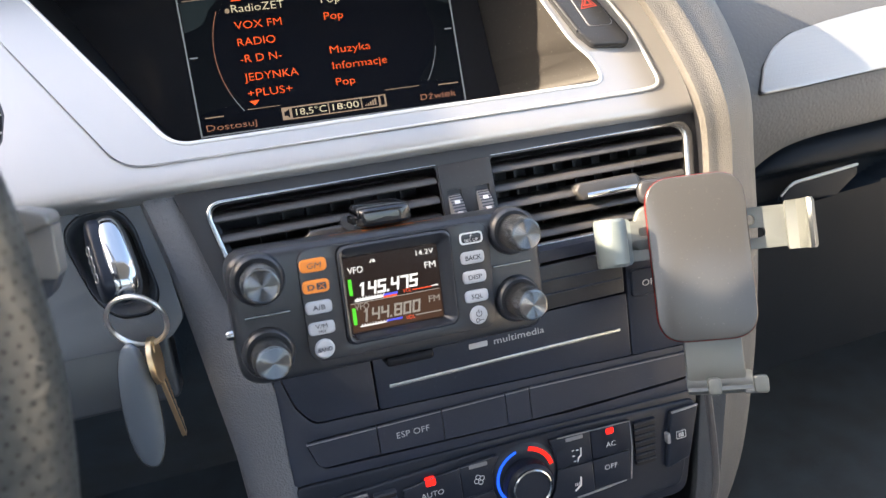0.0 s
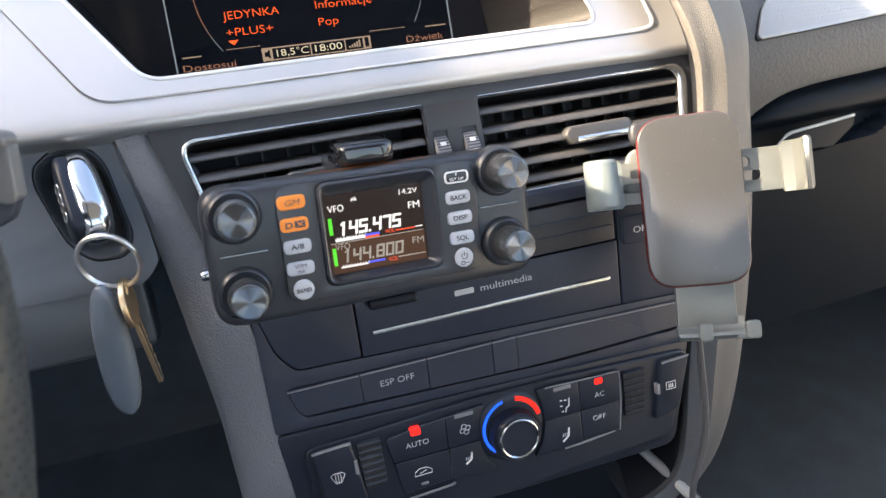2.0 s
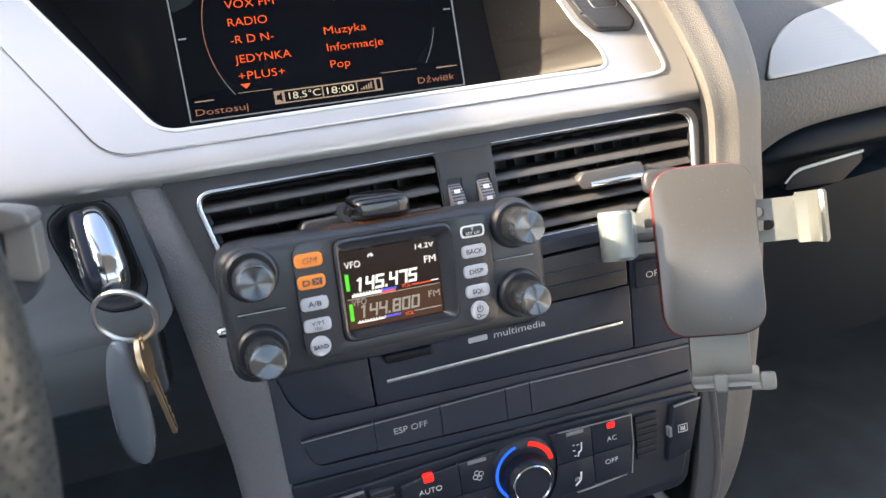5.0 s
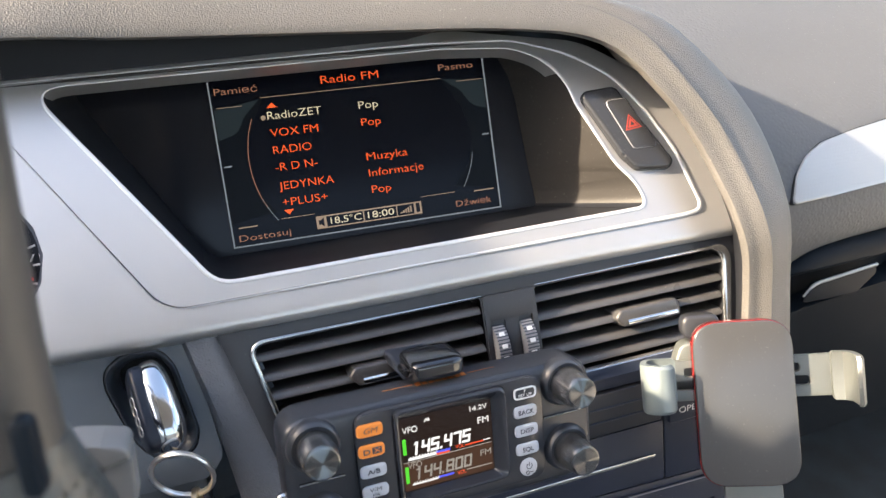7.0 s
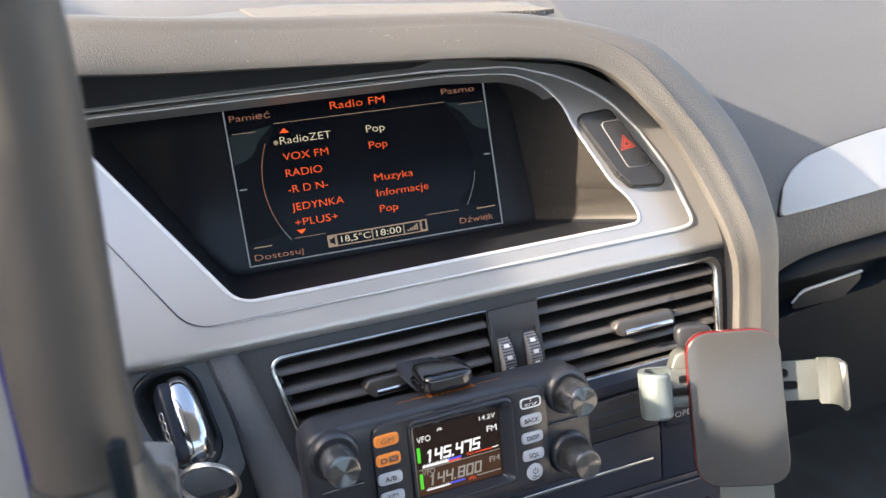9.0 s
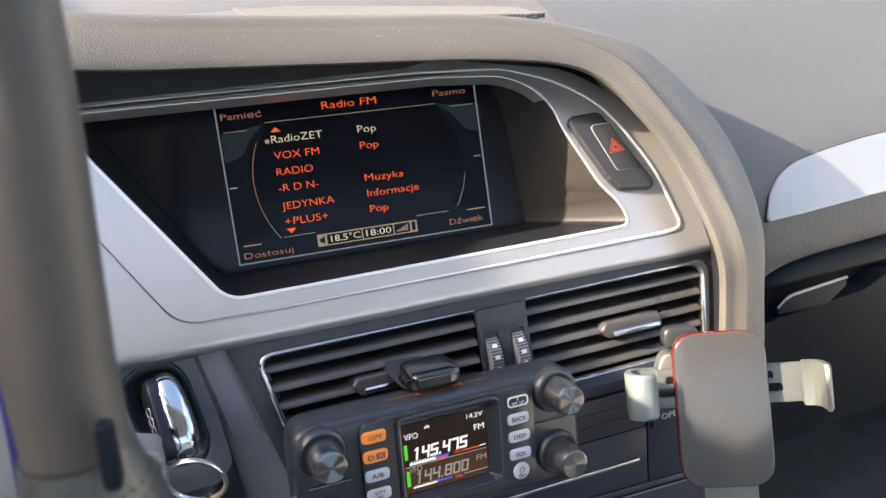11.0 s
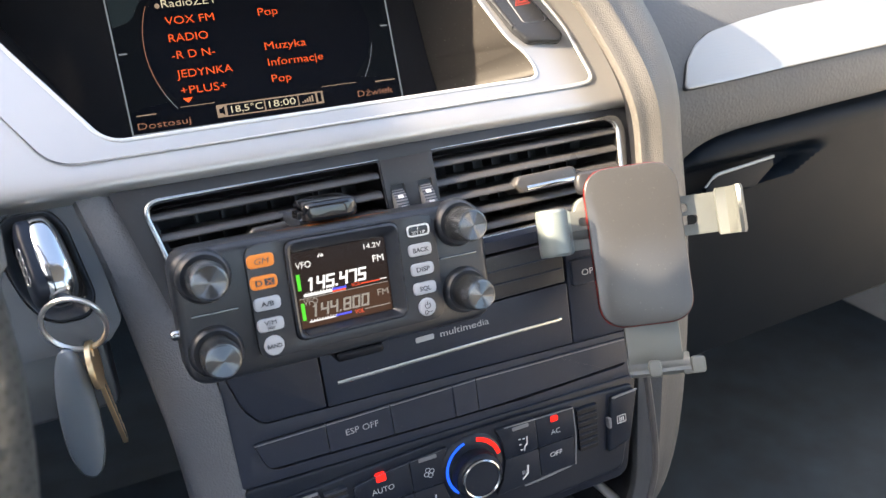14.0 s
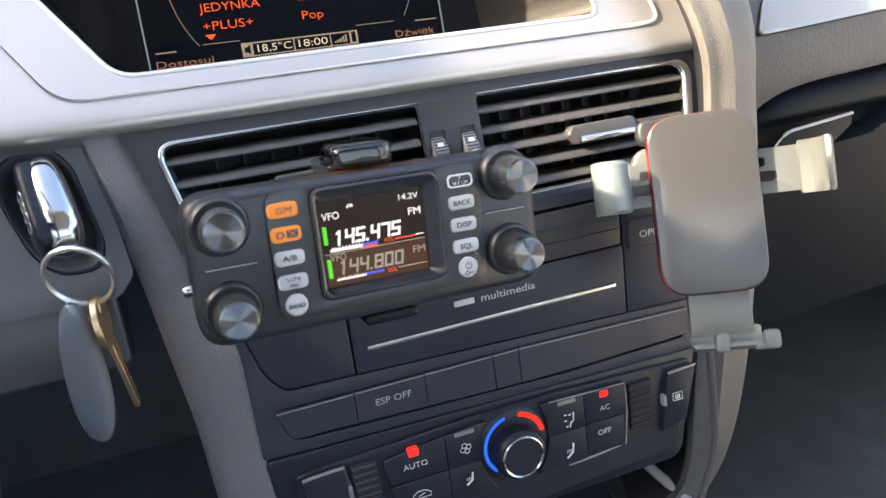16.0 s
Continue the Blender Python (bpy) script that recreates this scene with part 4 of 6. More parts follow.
part("button", plate(rpoly([(0.0560, -0.0660, 0.001), (0.0845, -0.0660, 0.001), (0.0845, -0.0490, 0.001), (0.0540, -0.0525, 0.003)], 0, 4), 0, 0.0042, (), 0.0005), CLIMATE, clim, "automatic mode button")
part("button", plate(rpoly([(0.0847, -0.0662), (0.1012, -0.0662), (0.1018, -0.0560), (0.1060, -0.0475), (0.0847, -0.0488)], 0.0008, 4), 0, 0.0042, (), 0.0004), CLIMATE, clim, "fan button")
part("button", plate(rpoly([(0.0590, -0.0840, 0.003), (0.0845, -0.0830, 0.001), (0.0845, -0.0665, 0.001), (0.0565, -0.0665, 0.001)], 0, 4), 0, 0.0042, (), 0.0005), CLIMATE, clim, "recirculation button")
part("button", plate(rpoly([(0.0847, -0.0830), (0.1090, -0.0850), (0.1040, -0.0780), (0.1012, -0.0665), (0.0847, -0.0665)], 0.0008, 4), 0, 0.0042, (), 0.0004), CLIMATE, clim, "seat heating button")
part("button_highlight", tube([(0.0545, -0.0525, 0.0040), (0.070, -0.0500, 0.0042), (0.0845, -0.0490, 0.0042), (0.103, -0.0478, 0.0042)], 0.0003, 6), DARK_PLASTIC, clim)
led(0.0690, -0.0520, 0.0054, 0.0042, True)
led(0.0945, -0.0500, 0.0100, 0.0022, False)
write("AUTO", 0.0632, -0.0600, 0.0043, 0.0030, WHITE_PRINT, clim, width=0.0118, bold=-0.00005)
bar_icon(0.0942, -0.0580, 0.0062, 0.0062, "fan")
bar_icon(0.0700, -0.0745, 0.0090, 0.0052, "car")
bar_icon(0.0945, -0.0745, 0.0050, 0.0062, "seat")
led(0.0700, -0.0812, 0.0040, 0.0016, False)
part("button", plate(rpoly([(0.1376, -0.0657), (0.1577, -0.0657), (0.1577, -0.0480), (0.1340, -0.0475), (0.1370, -0.0560)], 0.0008, 4), 0, 0.0042, (), 0.0004), CLIMATE, clim, "airflow button")
key(0.1580, -0.0655, 0.1820, -0.0490)
part("button", plate(rpoly([(0.1300, -0.0850), (0.1577, -0.0840), (0.1577, -0.0660), (0.1376, -0.0660), (0.1350, -0.0770)], 0.0008, 4), 0, 0.0042, (), 0.0004), CLIMATE, clim, "seat heating button")
key(0.1580, -0.0830, 0.1800, -0.0660)
part("button_highlight", tube([(0.1390, -0.0476, 0.0042), (0.161, -0.0484, 0.0042), (0.1815, -0.0490, 0.0042), (0.1818, -0.065, 0.0042), (0.1800, -0.083, 0.0042)], 0.0004, 6), INDICATOR, clim)
led(0.1485, -0.0500, 0.0100, 0.0022, False)
led(0.1693, -0.0515, 0.0048, 0.0036, True)
bar_icon(0.1495, -0.0600, 0.0060, 0.0080, "flow")
bar_icon(0.1485, -0.0770, 0.0055, 0.0075, "seat")
write("AC", 0.1665, -0.0605, 0.0043, 0.0030, WHITE_PRINT, clim, width=0.0056, bold=-0.00005)
write("OFF", 0.1645, -0.0735, 0.0043, 0.0029, WHITE_PRINT, clim, width=0.0076, bold=-0.00005)
for k in range(7):
    part("grille_slot", slab(0.1840, -0.0770 + (6 - k) * 0.0037, 0.1955 + (6 - k) * 0.0002, -0.0748 + (6 - k) * 0.0037, 0.0010, 0.0040, 0.0006, 0), SLOT_BLACK, clim, smooth=False)
    part("grille_bar", slab(0.1840, -0.0748 + (6 - k) * 0.0037, 0.1958 + (6 - k) * 0.0002, -0.0736 + (6 - k) * 0.0037, 0.0010, 0.0045, 0.0003, 0.0002), CLIMATE, clim)
part("button", plate(rpoly([(0.2015, -0.0840, 0.002), (0.2170, -0.0800, 0.003), (0.2240, -0.0500, 0.002), (0.2065, -0.0510, 0.002)], 0, 4), 0, 0.0050, (), 0.0014), CLIMATE, clim, "rear window heating button")
led(0.2040, -0.0655, 0.0018, 0.0060, False, 0.0054)
bar_icon(0.2115, -0.0648, 0.0056, 0.0042, "screen_rear", 0.0054)
part("button_highlight", tube([(0.2070, -0.0510, 0.0046), (0.2235, -0.0502, 0.0046)], 0.0007, 6), INDICATOR, clim)
# Highlights under the lower keys, drawn as pale tubes.
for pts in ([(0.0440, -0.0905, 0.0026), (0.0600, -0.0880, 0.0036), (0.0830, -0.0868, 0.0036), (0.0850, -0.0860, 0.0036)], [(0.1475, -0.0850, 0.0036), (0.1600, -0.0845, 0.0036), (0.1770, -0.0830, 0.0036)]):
    part("lower_highlight", tube(smooth_path(pts, 4), 0.0007, 6), INDICATOR, clim, "painted highlight on the lower edge of the keys")
KX, KY = 0.1195, -0.0668
part("knob_collar", lathe([(0.0190, 0.0), (0.0190, 0.0020), (0.0178, 0.0030), (0.0130, 0.0032)], 40, c=(KX, KY + 0.0020)), CLIMATE, clim)
arc_line(KX, KY + 0.0026, 0.0154, 0.0154, 104, 228, 0.0016, BLUE_LED, clim, 0.0034, name="blue_light_arc")
arc_line(KX, KY + 0.0026, 0.0154, 0.0154, 12, 78, 0.0024, RED_LED, clim, 0.0034, name="red_light_arc")
knob = part("knob", lathe([(0.0128, 0.002), (0.0126, 0.0105), (0.0114, 0.0120), (0.0080, 0.0120)], 48, c=(KX, KY)), CLIMATE, clim, "ribbed rotary knob")
for k in range(60):
    a = 6 * k
    part("rib", slab(0.0122, -0.0003, 0.0131, 0.0003, 0.003, 0.0100, 0.0001, 0), CLIMATE, knob, m=pose(KX, KY, 0, 0, 0, a), smooth=False)
part("knob_ring", lathe([(0.0108, 0.0114), (0.0108, 0.0126), (0.0101, 0.0132), (0.0094, 0.0126), (0.0094, 0.0114)], 48, c=(KX, KY)), VENT_CHROME, knob, "chrome ring")
part("knob_face", lathe([(0.0092, 0.0114), (0.0091, 0.0119), (0.0001, 0.0116)], 40, c=(KX, KY)), GLOSS_BLACK, knob)

# ---- panels beside the stack ----
side = thing("console_side", Matrix(), "dark grained side panel of the centre console", "panel")
ra = smooth_path([(-0.0394, 0.3563, 0.6335), (-0.0331, 0.3460, 0.6036), (-0.0285, 0.3370, 0.575), (-0.0240, 0.326, 0.540), (-0.0185, 0.309, 0.500), (-0.0150, 0.29, 0.43)], 5)
rc = smooth_path([(-0.0240, 0.3535, 0.6350), (-0.0152, 0.342, 0.6050), (-0.0052, 0.3275, 0.574), (0.0036, 0.3090, 0.545), (0.0046, 0.2985, 0.500), (0.0115, 0.283, 0.43)], 5)
rb = [(a + c) / 2 + Vector((-0.001, -0.003, 0)) for a, c in zip(ra, rc)]
rd = [a + Vector((-0.004, 0.04, 0)) for a in ra]
re_ = [c + Vector((0.004, 0.010, 0)) for c in rc]
part("side_skin", grid([rd, ra, [a.lerp(b, 0.5) + Vector((-0.001, -0.0015, 0)) for a, b in zip(ra, rb)], rb, [b.lerp(c, 0.5) + Vector((-0.0005, -0.0015, 0)) for b, c in zip(rb, rc)], rc, re_]), DARK_GRAIN, side)
part("seam_line", tube([c + Vector((0.0012, 0.0006, 0)) for c in rc], 0.0007, 6), SLOT_BLACK, side)
part("inner_flank", grid([[c + Vector((0.0015, 0.002, 0)) for c in rc], [c + Vector((0.0120, 0.0060, 0)) for c in rc]]), FASCIA, side)

kp = thing("ignition_lock", F_KEY, "dark plastic housing with an oval key slot", "ignition lock")
EDGE_OF_DISH = [(-0.0228, 0.0060, 0.012), (-0.0140, 0.0122, 0.014), (0.0015, 0.0116, 0.012), (0.0070, 0.0030, 0.020), (0.0122, -0.0300, 0.014), (0.0085, -0.0395, 0.012), (-0.0082, -0.0397, 0.014), (-0.0166, -0.0275, 0.030), (-0.0236, -0.0020, 0.020)]
dish = rpoly(EDGE_OF_DISH, 0, 6)
mid_x, mid_y = sum(p.x for p in dish) / len(dish), sum(p.y for p in dish) / len(dish)


def shrunk(f):
    return [Vector((mid_x + (p.x - mid_x) * f, mid_y + (p.y - mid_y) * f)) for p in dish]


def dish_ring(f, z):
    ring = shrunk(f)
    return [(p.x, p.y, z) for p in ring] + [(ring[0].x, ring[0].y, z)]


part("panel", plate(rpoly([(-0.150, -0.0525, 0.01), (0.0125, -0.0525, 0.008), (0.0200, -0.0440, 0.008), (0.0170, -0.0150, 0.02), (0.0120, 0.0150, 0.002), (-0.150, 0.0150, 0.002)], 0, 5), -0.010, 0.0, [shrunk(1.0)], 0.0022), KNEE, kp)
part("dish_groove", grid([dish_ring(1.0, -0.0010), dish_ring(1.0, -0.0030), dish_ring(0.985, -0.0030), dish_ring(0.975, -0.0006)]), SLOT_BLACK, kp, "thin dark seam")
part("dish", grid([dish_ring(0.975, -0.0006), dish_ring(0.94, 0.0000), dish_ring(0.88, -0.0010), dish_ring(0.80, -0.0050), dish_ring(0.74, -0.0120), dish_ring(0.72, -0.020)]), DISH, kp, "dark dished key surround")
part("slot_well", plate(shrunk(0.74), -0.024, -0.019), SLOT_BLACK, kp)
part("lower_edge", slab(-0.150, -0.085, 0.010, -0.0505, -0.040, -0.020, 0.004, 0.002), DISH, kp)

# ---- ignition key with ring, tag and brass key ----
F_FOB = F_KEY @ pose(-0.0012, -0.0105, 0.0150, -23.6, 0, 9) @ pose(0, 0, 0, 0, 15, 0)
ign = thing("ignition_key", F_FOB, "chrome-backed ignition key in its slot", "key")


def pillow(hx, hy, hz, px_, py_, pz_, arch=0.0):
    """A rounded block, arched along its length."""
    bm = bmesh.new()
    bmesh.ops.create_uvsphere(bm, u_segments=48, v_segments=32, radius=1.0)
    for v in bm.verts:
        x, y, z = (math.copysign(abs(c) ** p, c) for c, p in zip(v.co, (px_, py_, pz_)))
        v.co = (hx * x * (1 - 0.10 * y), hy * y, hz * z - arch * y * y)
    return bm


part("chrome_body", pillow(0.0074, 0.0208, 0.0098, 0.70, 0.62, 0.80, 0.0016), KEY_CHROME, ign, "polished chrome key body")
part("side_plate", pillow(0.0048, 0.0186, 0.0110, 0.5, 0.5, 0.5), CLIMATE, ign, "black key flank", pose(-0.0056, 0.0008, -0.0028))
for k in range(4):
    part("ring_mark", tube([(-0.0104 + 0.0005 * math.sin(radians(30 * j)), -0.0085 + 0.0043 * k + 0.0021 * math.cos(radians(30 * j)), 0.0036 + 0.0021 * math.sin(radians(30 * j))) for j in range(12)], 0.00032, 6, closed=True), STEEL, ign)
ringt = thing("key_ring", Matrix(), "steel split ring with a grey tag and a brass key", "key ring")
RC = Vector((-0.0468, 0.3125, 0.5938))
rx = Vector((0.94, -0.30, -0.12)).normalized()
rz = Vector((0.10, -0.15, 0.98)).normalized()
part("split_ring", tube([RC + 0.0128 * (rx * math.cos(radians(a)) + rz * math.sin(radians(a))) for a in range(0, 360, 8)], 0.0011, 8, closed=True), STEEL, ringt)
part("split_ring", tube([RC + Vector((0, 0.0012, 0)) + 0.0128 * (rx * math.cos(radians(a)) + rz * math.sin(radians(a))) for a in range(0, 360, 8)], 0.0008, 8, closed=True), STEEL, ringt)
bm = bmesh.new()
bmesh.ops.create_uvsphere(bm, u_segments=32, v_segments=32, radius=1.0)
for v in bm.verts:
    x, y, z = v.co
    v.co = (0.0086 * math.copysign(abs(x) ** 0.85, x) * (1 - 0.10 * z), 0.0052 * math.copysign(abs(y) ** 0.7, y), 0.0355 * math.copysign(abs(z) ** 0.92, z))
tag = part("tag", bm, FOB_GREY, ringt, "leaf-shaped grey plastic tag", pose(-0.0545, 0.3120, 0.5510, 4, 7, -28))
part("tag_mark", slab(-0.0035, 0.0140, 0.0030, 0.0160, 0.0, 0.0002, 0.0003, 0), RUBBER_GREY, tag, "", pose(-0.002, -0.0046, 0.004, 84, 0, 0), smooth=False)
part("tag_mark", slab(-0.0024, 0.0205, 0.0016, 0.0215, 0.0, 0.0002, 0.0003, 0), RUBBER_GREY, tag, "", pose(-0.002, -0.0044, 0.004, 84, 0, 8), smooth=False)
bk = part("brass_key", plate(circle_pts(0, 0, 0.0105, 28), -0.0011, 0.0011, [circle_pts(0, 0.0065, 0.0020, 12)], 0.0004), BRASS, ringt, "worn brass door key", pose(-0.0430, 0.3085, 0.5755, 86, -7, 86))
blade = [(-0.0035, -0.009), (0.0035, -0.009), (0.0035, -0.018), (0.0025, -0.0195), (0.0035, -0.021), (0.0016, -0.024), (0.0034, -0.0265), (0.0012, -0.0295), (0.0032, -0.032), (0.0016, -0.035), (0.0032, -0.0375), (0.0014, -0.0405), (0.0010, -0.044), (-0.0025, -0.044), (-0.0035, -0.042)]
part("blade", plate([Vector(p) for p in blade], -0.0009, 0.0009, (), 0.0002), BRASS, bk)
part("blade_groove", slab(-0.0018, -0.042, -0.0008, -0.010, 0.0008, 0.0011, 0.0002, 0), DARK_PRINT, bk, smooth=False)

# ---- two-way radio head ----
radio = thing("two_way_radio", F_RADIO, "black two-way radio control head with lit screen", "radio")
part("housing", plate(rpoly(box_pts(-0.0690, -0.0258, 0.0698, 0.0300), 0.011, 7), -0.020, -0.0010, (), 0.0034), RADIO_BODY, radio)
LX0, LY0, LX1, LY1 = -0.0208, -0.0112, 0.0196, 0.0206
part("centre_panel", plate(rpoly(box_pts(-0.0404, -0.0196, 0.0434, 0.0280), 0.0065, 6), -0.004, 0.0022, [rpoly(box_pts(-0.0246, -0.0154, 0.0260, 0.0274), 0.0045, 6)], 0.0020), RADIO_BEZEL, radio)


def frame_ring(x0, y0, x1, y1, r, z):
    loop = rpoly(box_pts(x0, y0, x1, y1), r, 6)
    return [(p.x, p.y, z) for p in loop + loop[:1]]


part("screen_bezel", grid([frame_ring(-0.0246, -0.0154, 0.0260, 0.0274, 0.0045, -0.001), frame_ring(-0.0246, -0.0154, 0.0260, 0.0274, 0.0045, 0.0020), frame_ring(-0.0242, -0.0150, 0.0256, 0.0270, 0.0044, 0.0036),
                           frame_ring(-0.0234, -0.0142, 0.0248, 0.0262, 0.0040, 0.0042), frame_ring(-0.0226, -0.0134, 0.0240, 0.0252, 0.0036, 0.0038), frame_ring(LX0 - 0.0006, LY0 - 0.0004, LX1 + 0.0006, LY1 + 0.0006, 0.0012, -0.0006)]), RADIO_BEZEL, radio, "raised screen bezel")
scr = part("screen", slab(LX0 - 0.001, LY0 - 0.001, LX1 + 0.001, LY1 + 0.001, -0.003, -0.0010, 0.001, 0), RS_DARK, radio, "lit colour screen", smooth=False)
part("lower_field", slab(LX0, LY0, LX1, 0.0012, -0.0011, -0.0009, 0.0003, 0), RS_BROWN, scr, smooth=False)
RZ = -0.0008
def glyph(ch, w, h, e):
    """Outline and holes of one square digit, w by h between the middles of its strokes."""
    m = h / 2
    box = [(-e, -e), (w + e, -e), (w + e, h + e), (-e, h + e)]
    if ch == "0":
        return box, [[(e, e), (w - e, e), (w - e, h - e), (e, h - e)]]
    if ch == "8":
        return box, [[(e, e), (w - e, e), (w - e, m - e), (e, m - e)], [(e, m + e), (w - e, m + e), (w - e, h - e), (e, h - e)]]
    if ch == "1":
        return [(-e, -e), (e, -e), (e, h + e), (-e, h + e), (-e - 0.0009, h - e), (-e - 0.0009, h - 2 * e), (-e, h - 1.6 * e)], []
    if ch == ".":
        return [(-e, -e), (e, -e), (e, e), (-e, e)], []
    if ch == "4":
        return [(-e, h + e), (-e, m - e), (w - e, m - e), (w - e, -e), (w + e, -e), (w + e, h + e), (w - e, h + e), (w - e, m + e), (e, m + e), (e, h + e)], []
    if ch == "5":
        return [(-e, h + e), (-e, m - e), (w - e, m - e), (w - e, e), (-e, e), (-e, -e), (w + e, -e), (w + e, m + e), (e, m + e), (e, h - e), (w + e, h - e), (w + e, h + e)], []
    return [(-e, h + e), (-e, h - e), (w - e, h - e), (w - e, -e), (w + e, -e), (w + e, h + e)], []


def reading(body, x, y, w, h, step, stroke, material, parent):
    """Square slanted digits of one reading."""
    for ch in body:
        out, holes = glyph(ch, w, h, stroke / 2)
        slant = lambda pts: [Vector((a + 0.15 * b, b)) for a, b in pts]
        part("digit", plate(slant(out), -0.0001, 0.0001, [slant(q) for q in holes]), material, parent, "", pose(x, y, RZ), smooth=False)
        x += step * {".": 0.42, "1": 0.66}.get(ch, 1.0)


reading("145.475", -0.0148, 0.0046, 0.0027, 0.0047, 0.00418, 0.00098, RS_WHITE, scr)
reading("144.800", -0.0146, -0.0068, 0.0027, 0.0046, 0.00412, 0.00082, RS_GREY, scr)
for body, x, y, h, w, m_, sh, bo in (("VFO", -0.0200, 0.0142, 0.0029, 0.0066, RS_WHITE, 0, 0.0), ("VFO", -0.0189, -0.0016, 0.0028, 0.0062, RS_GREY, 0, 0.0),
                                    ("FM", 0.0138, 0.0110, 0.0030, 0.0050, RS_WHITE, 0, 0.0), ("FM", 0.0140, -0.0040, 0.0029, 0.0050, RS_GREY, 0, 0.0), ("14.2V", 0.0105, 0.0173, 0.0023, 0.0080, RS_WHITE, 0, 0.0), ("VOL", 0.0028, 0.0022, 0.0018, 0.0040, RS_RED, 0, 0.0), ("VOL", 0.0028, -0.0098, 0.0018, 0.0040, RS_RED, 0, 0.0)):
    write(body, x, y, RZ, h, m_, scr, width=w, shear=sh, bold=bo)
for a, m_ in (((-0.0204, 0.0050, -0.0189, 0.0119), RS_GREEN), ((-0.0202, -0.0078, -0.0187, -0.0006), RS_GREEN), ((-0.0184, 0.0020, -0.0060, 0.0031), RS_WHITE), ((-0.0060, 0.0016, 0.0000, 0.0025), RS_RED), ((-0.0060, 0.0025, 0.0004, 0.0034), RS_BLUE),
              ((0.0072, 0.0026, 0.0158, 0.0031), RS_RED), ((-0.0205, 0.0012, 0.0194, 0.0015), RS_GREY), ((-0.0175, -0.0092, -0.0060, -0.0087), RS_WHITE), ((-0.0060, -0.0089, 0.0012, -0.0081), RS_BLUE), ((0.0072, -0.0087, 0.0192, -0.0083), RS_GREY), ((0.0158, 0.0029, 0.0190, 0.0033), RS_WHITE)):
    part("bar", slab(*a, RZ - 0.0001, RZ + 0.0001, 0.0001, 0), m_, scr, smooth=False)
for k in range(10):
    part("tick", slab(-0.0176 + k * 0.0013, 0.0031, -0.0172 + k * 0.0013, 0.0037, RZ - 0.0001, RZ + 0.0001, 0.0001, 0), RS_WHITE, scr, smooth=False)
    part("tick", slab(-0.0168 + k * 0.0012, -0.0087, -0.0164 + k * 0.0012, -0.0080, RZ - 0.0001, RZ + 0.0001, 0.0001, 0), RS_WHITE, scr, smooth=False)
part("satellite_icon", tube([(-0.0100, 0.0176, RZ), (-0.0092, 0.0189, RZ), (-0.0086, 0.0180, RZ), (-0.0078, 0.0178, RZ), (-0.0084, 0.0190, RZ)], 0.0003, 5), RS_WHITE, scr)
NAMES = {"A/B": 0.0054, "BAND": 0.0060, "BACK": 0.0074, "DISP": 0.0064, "SQL": 0.0054}
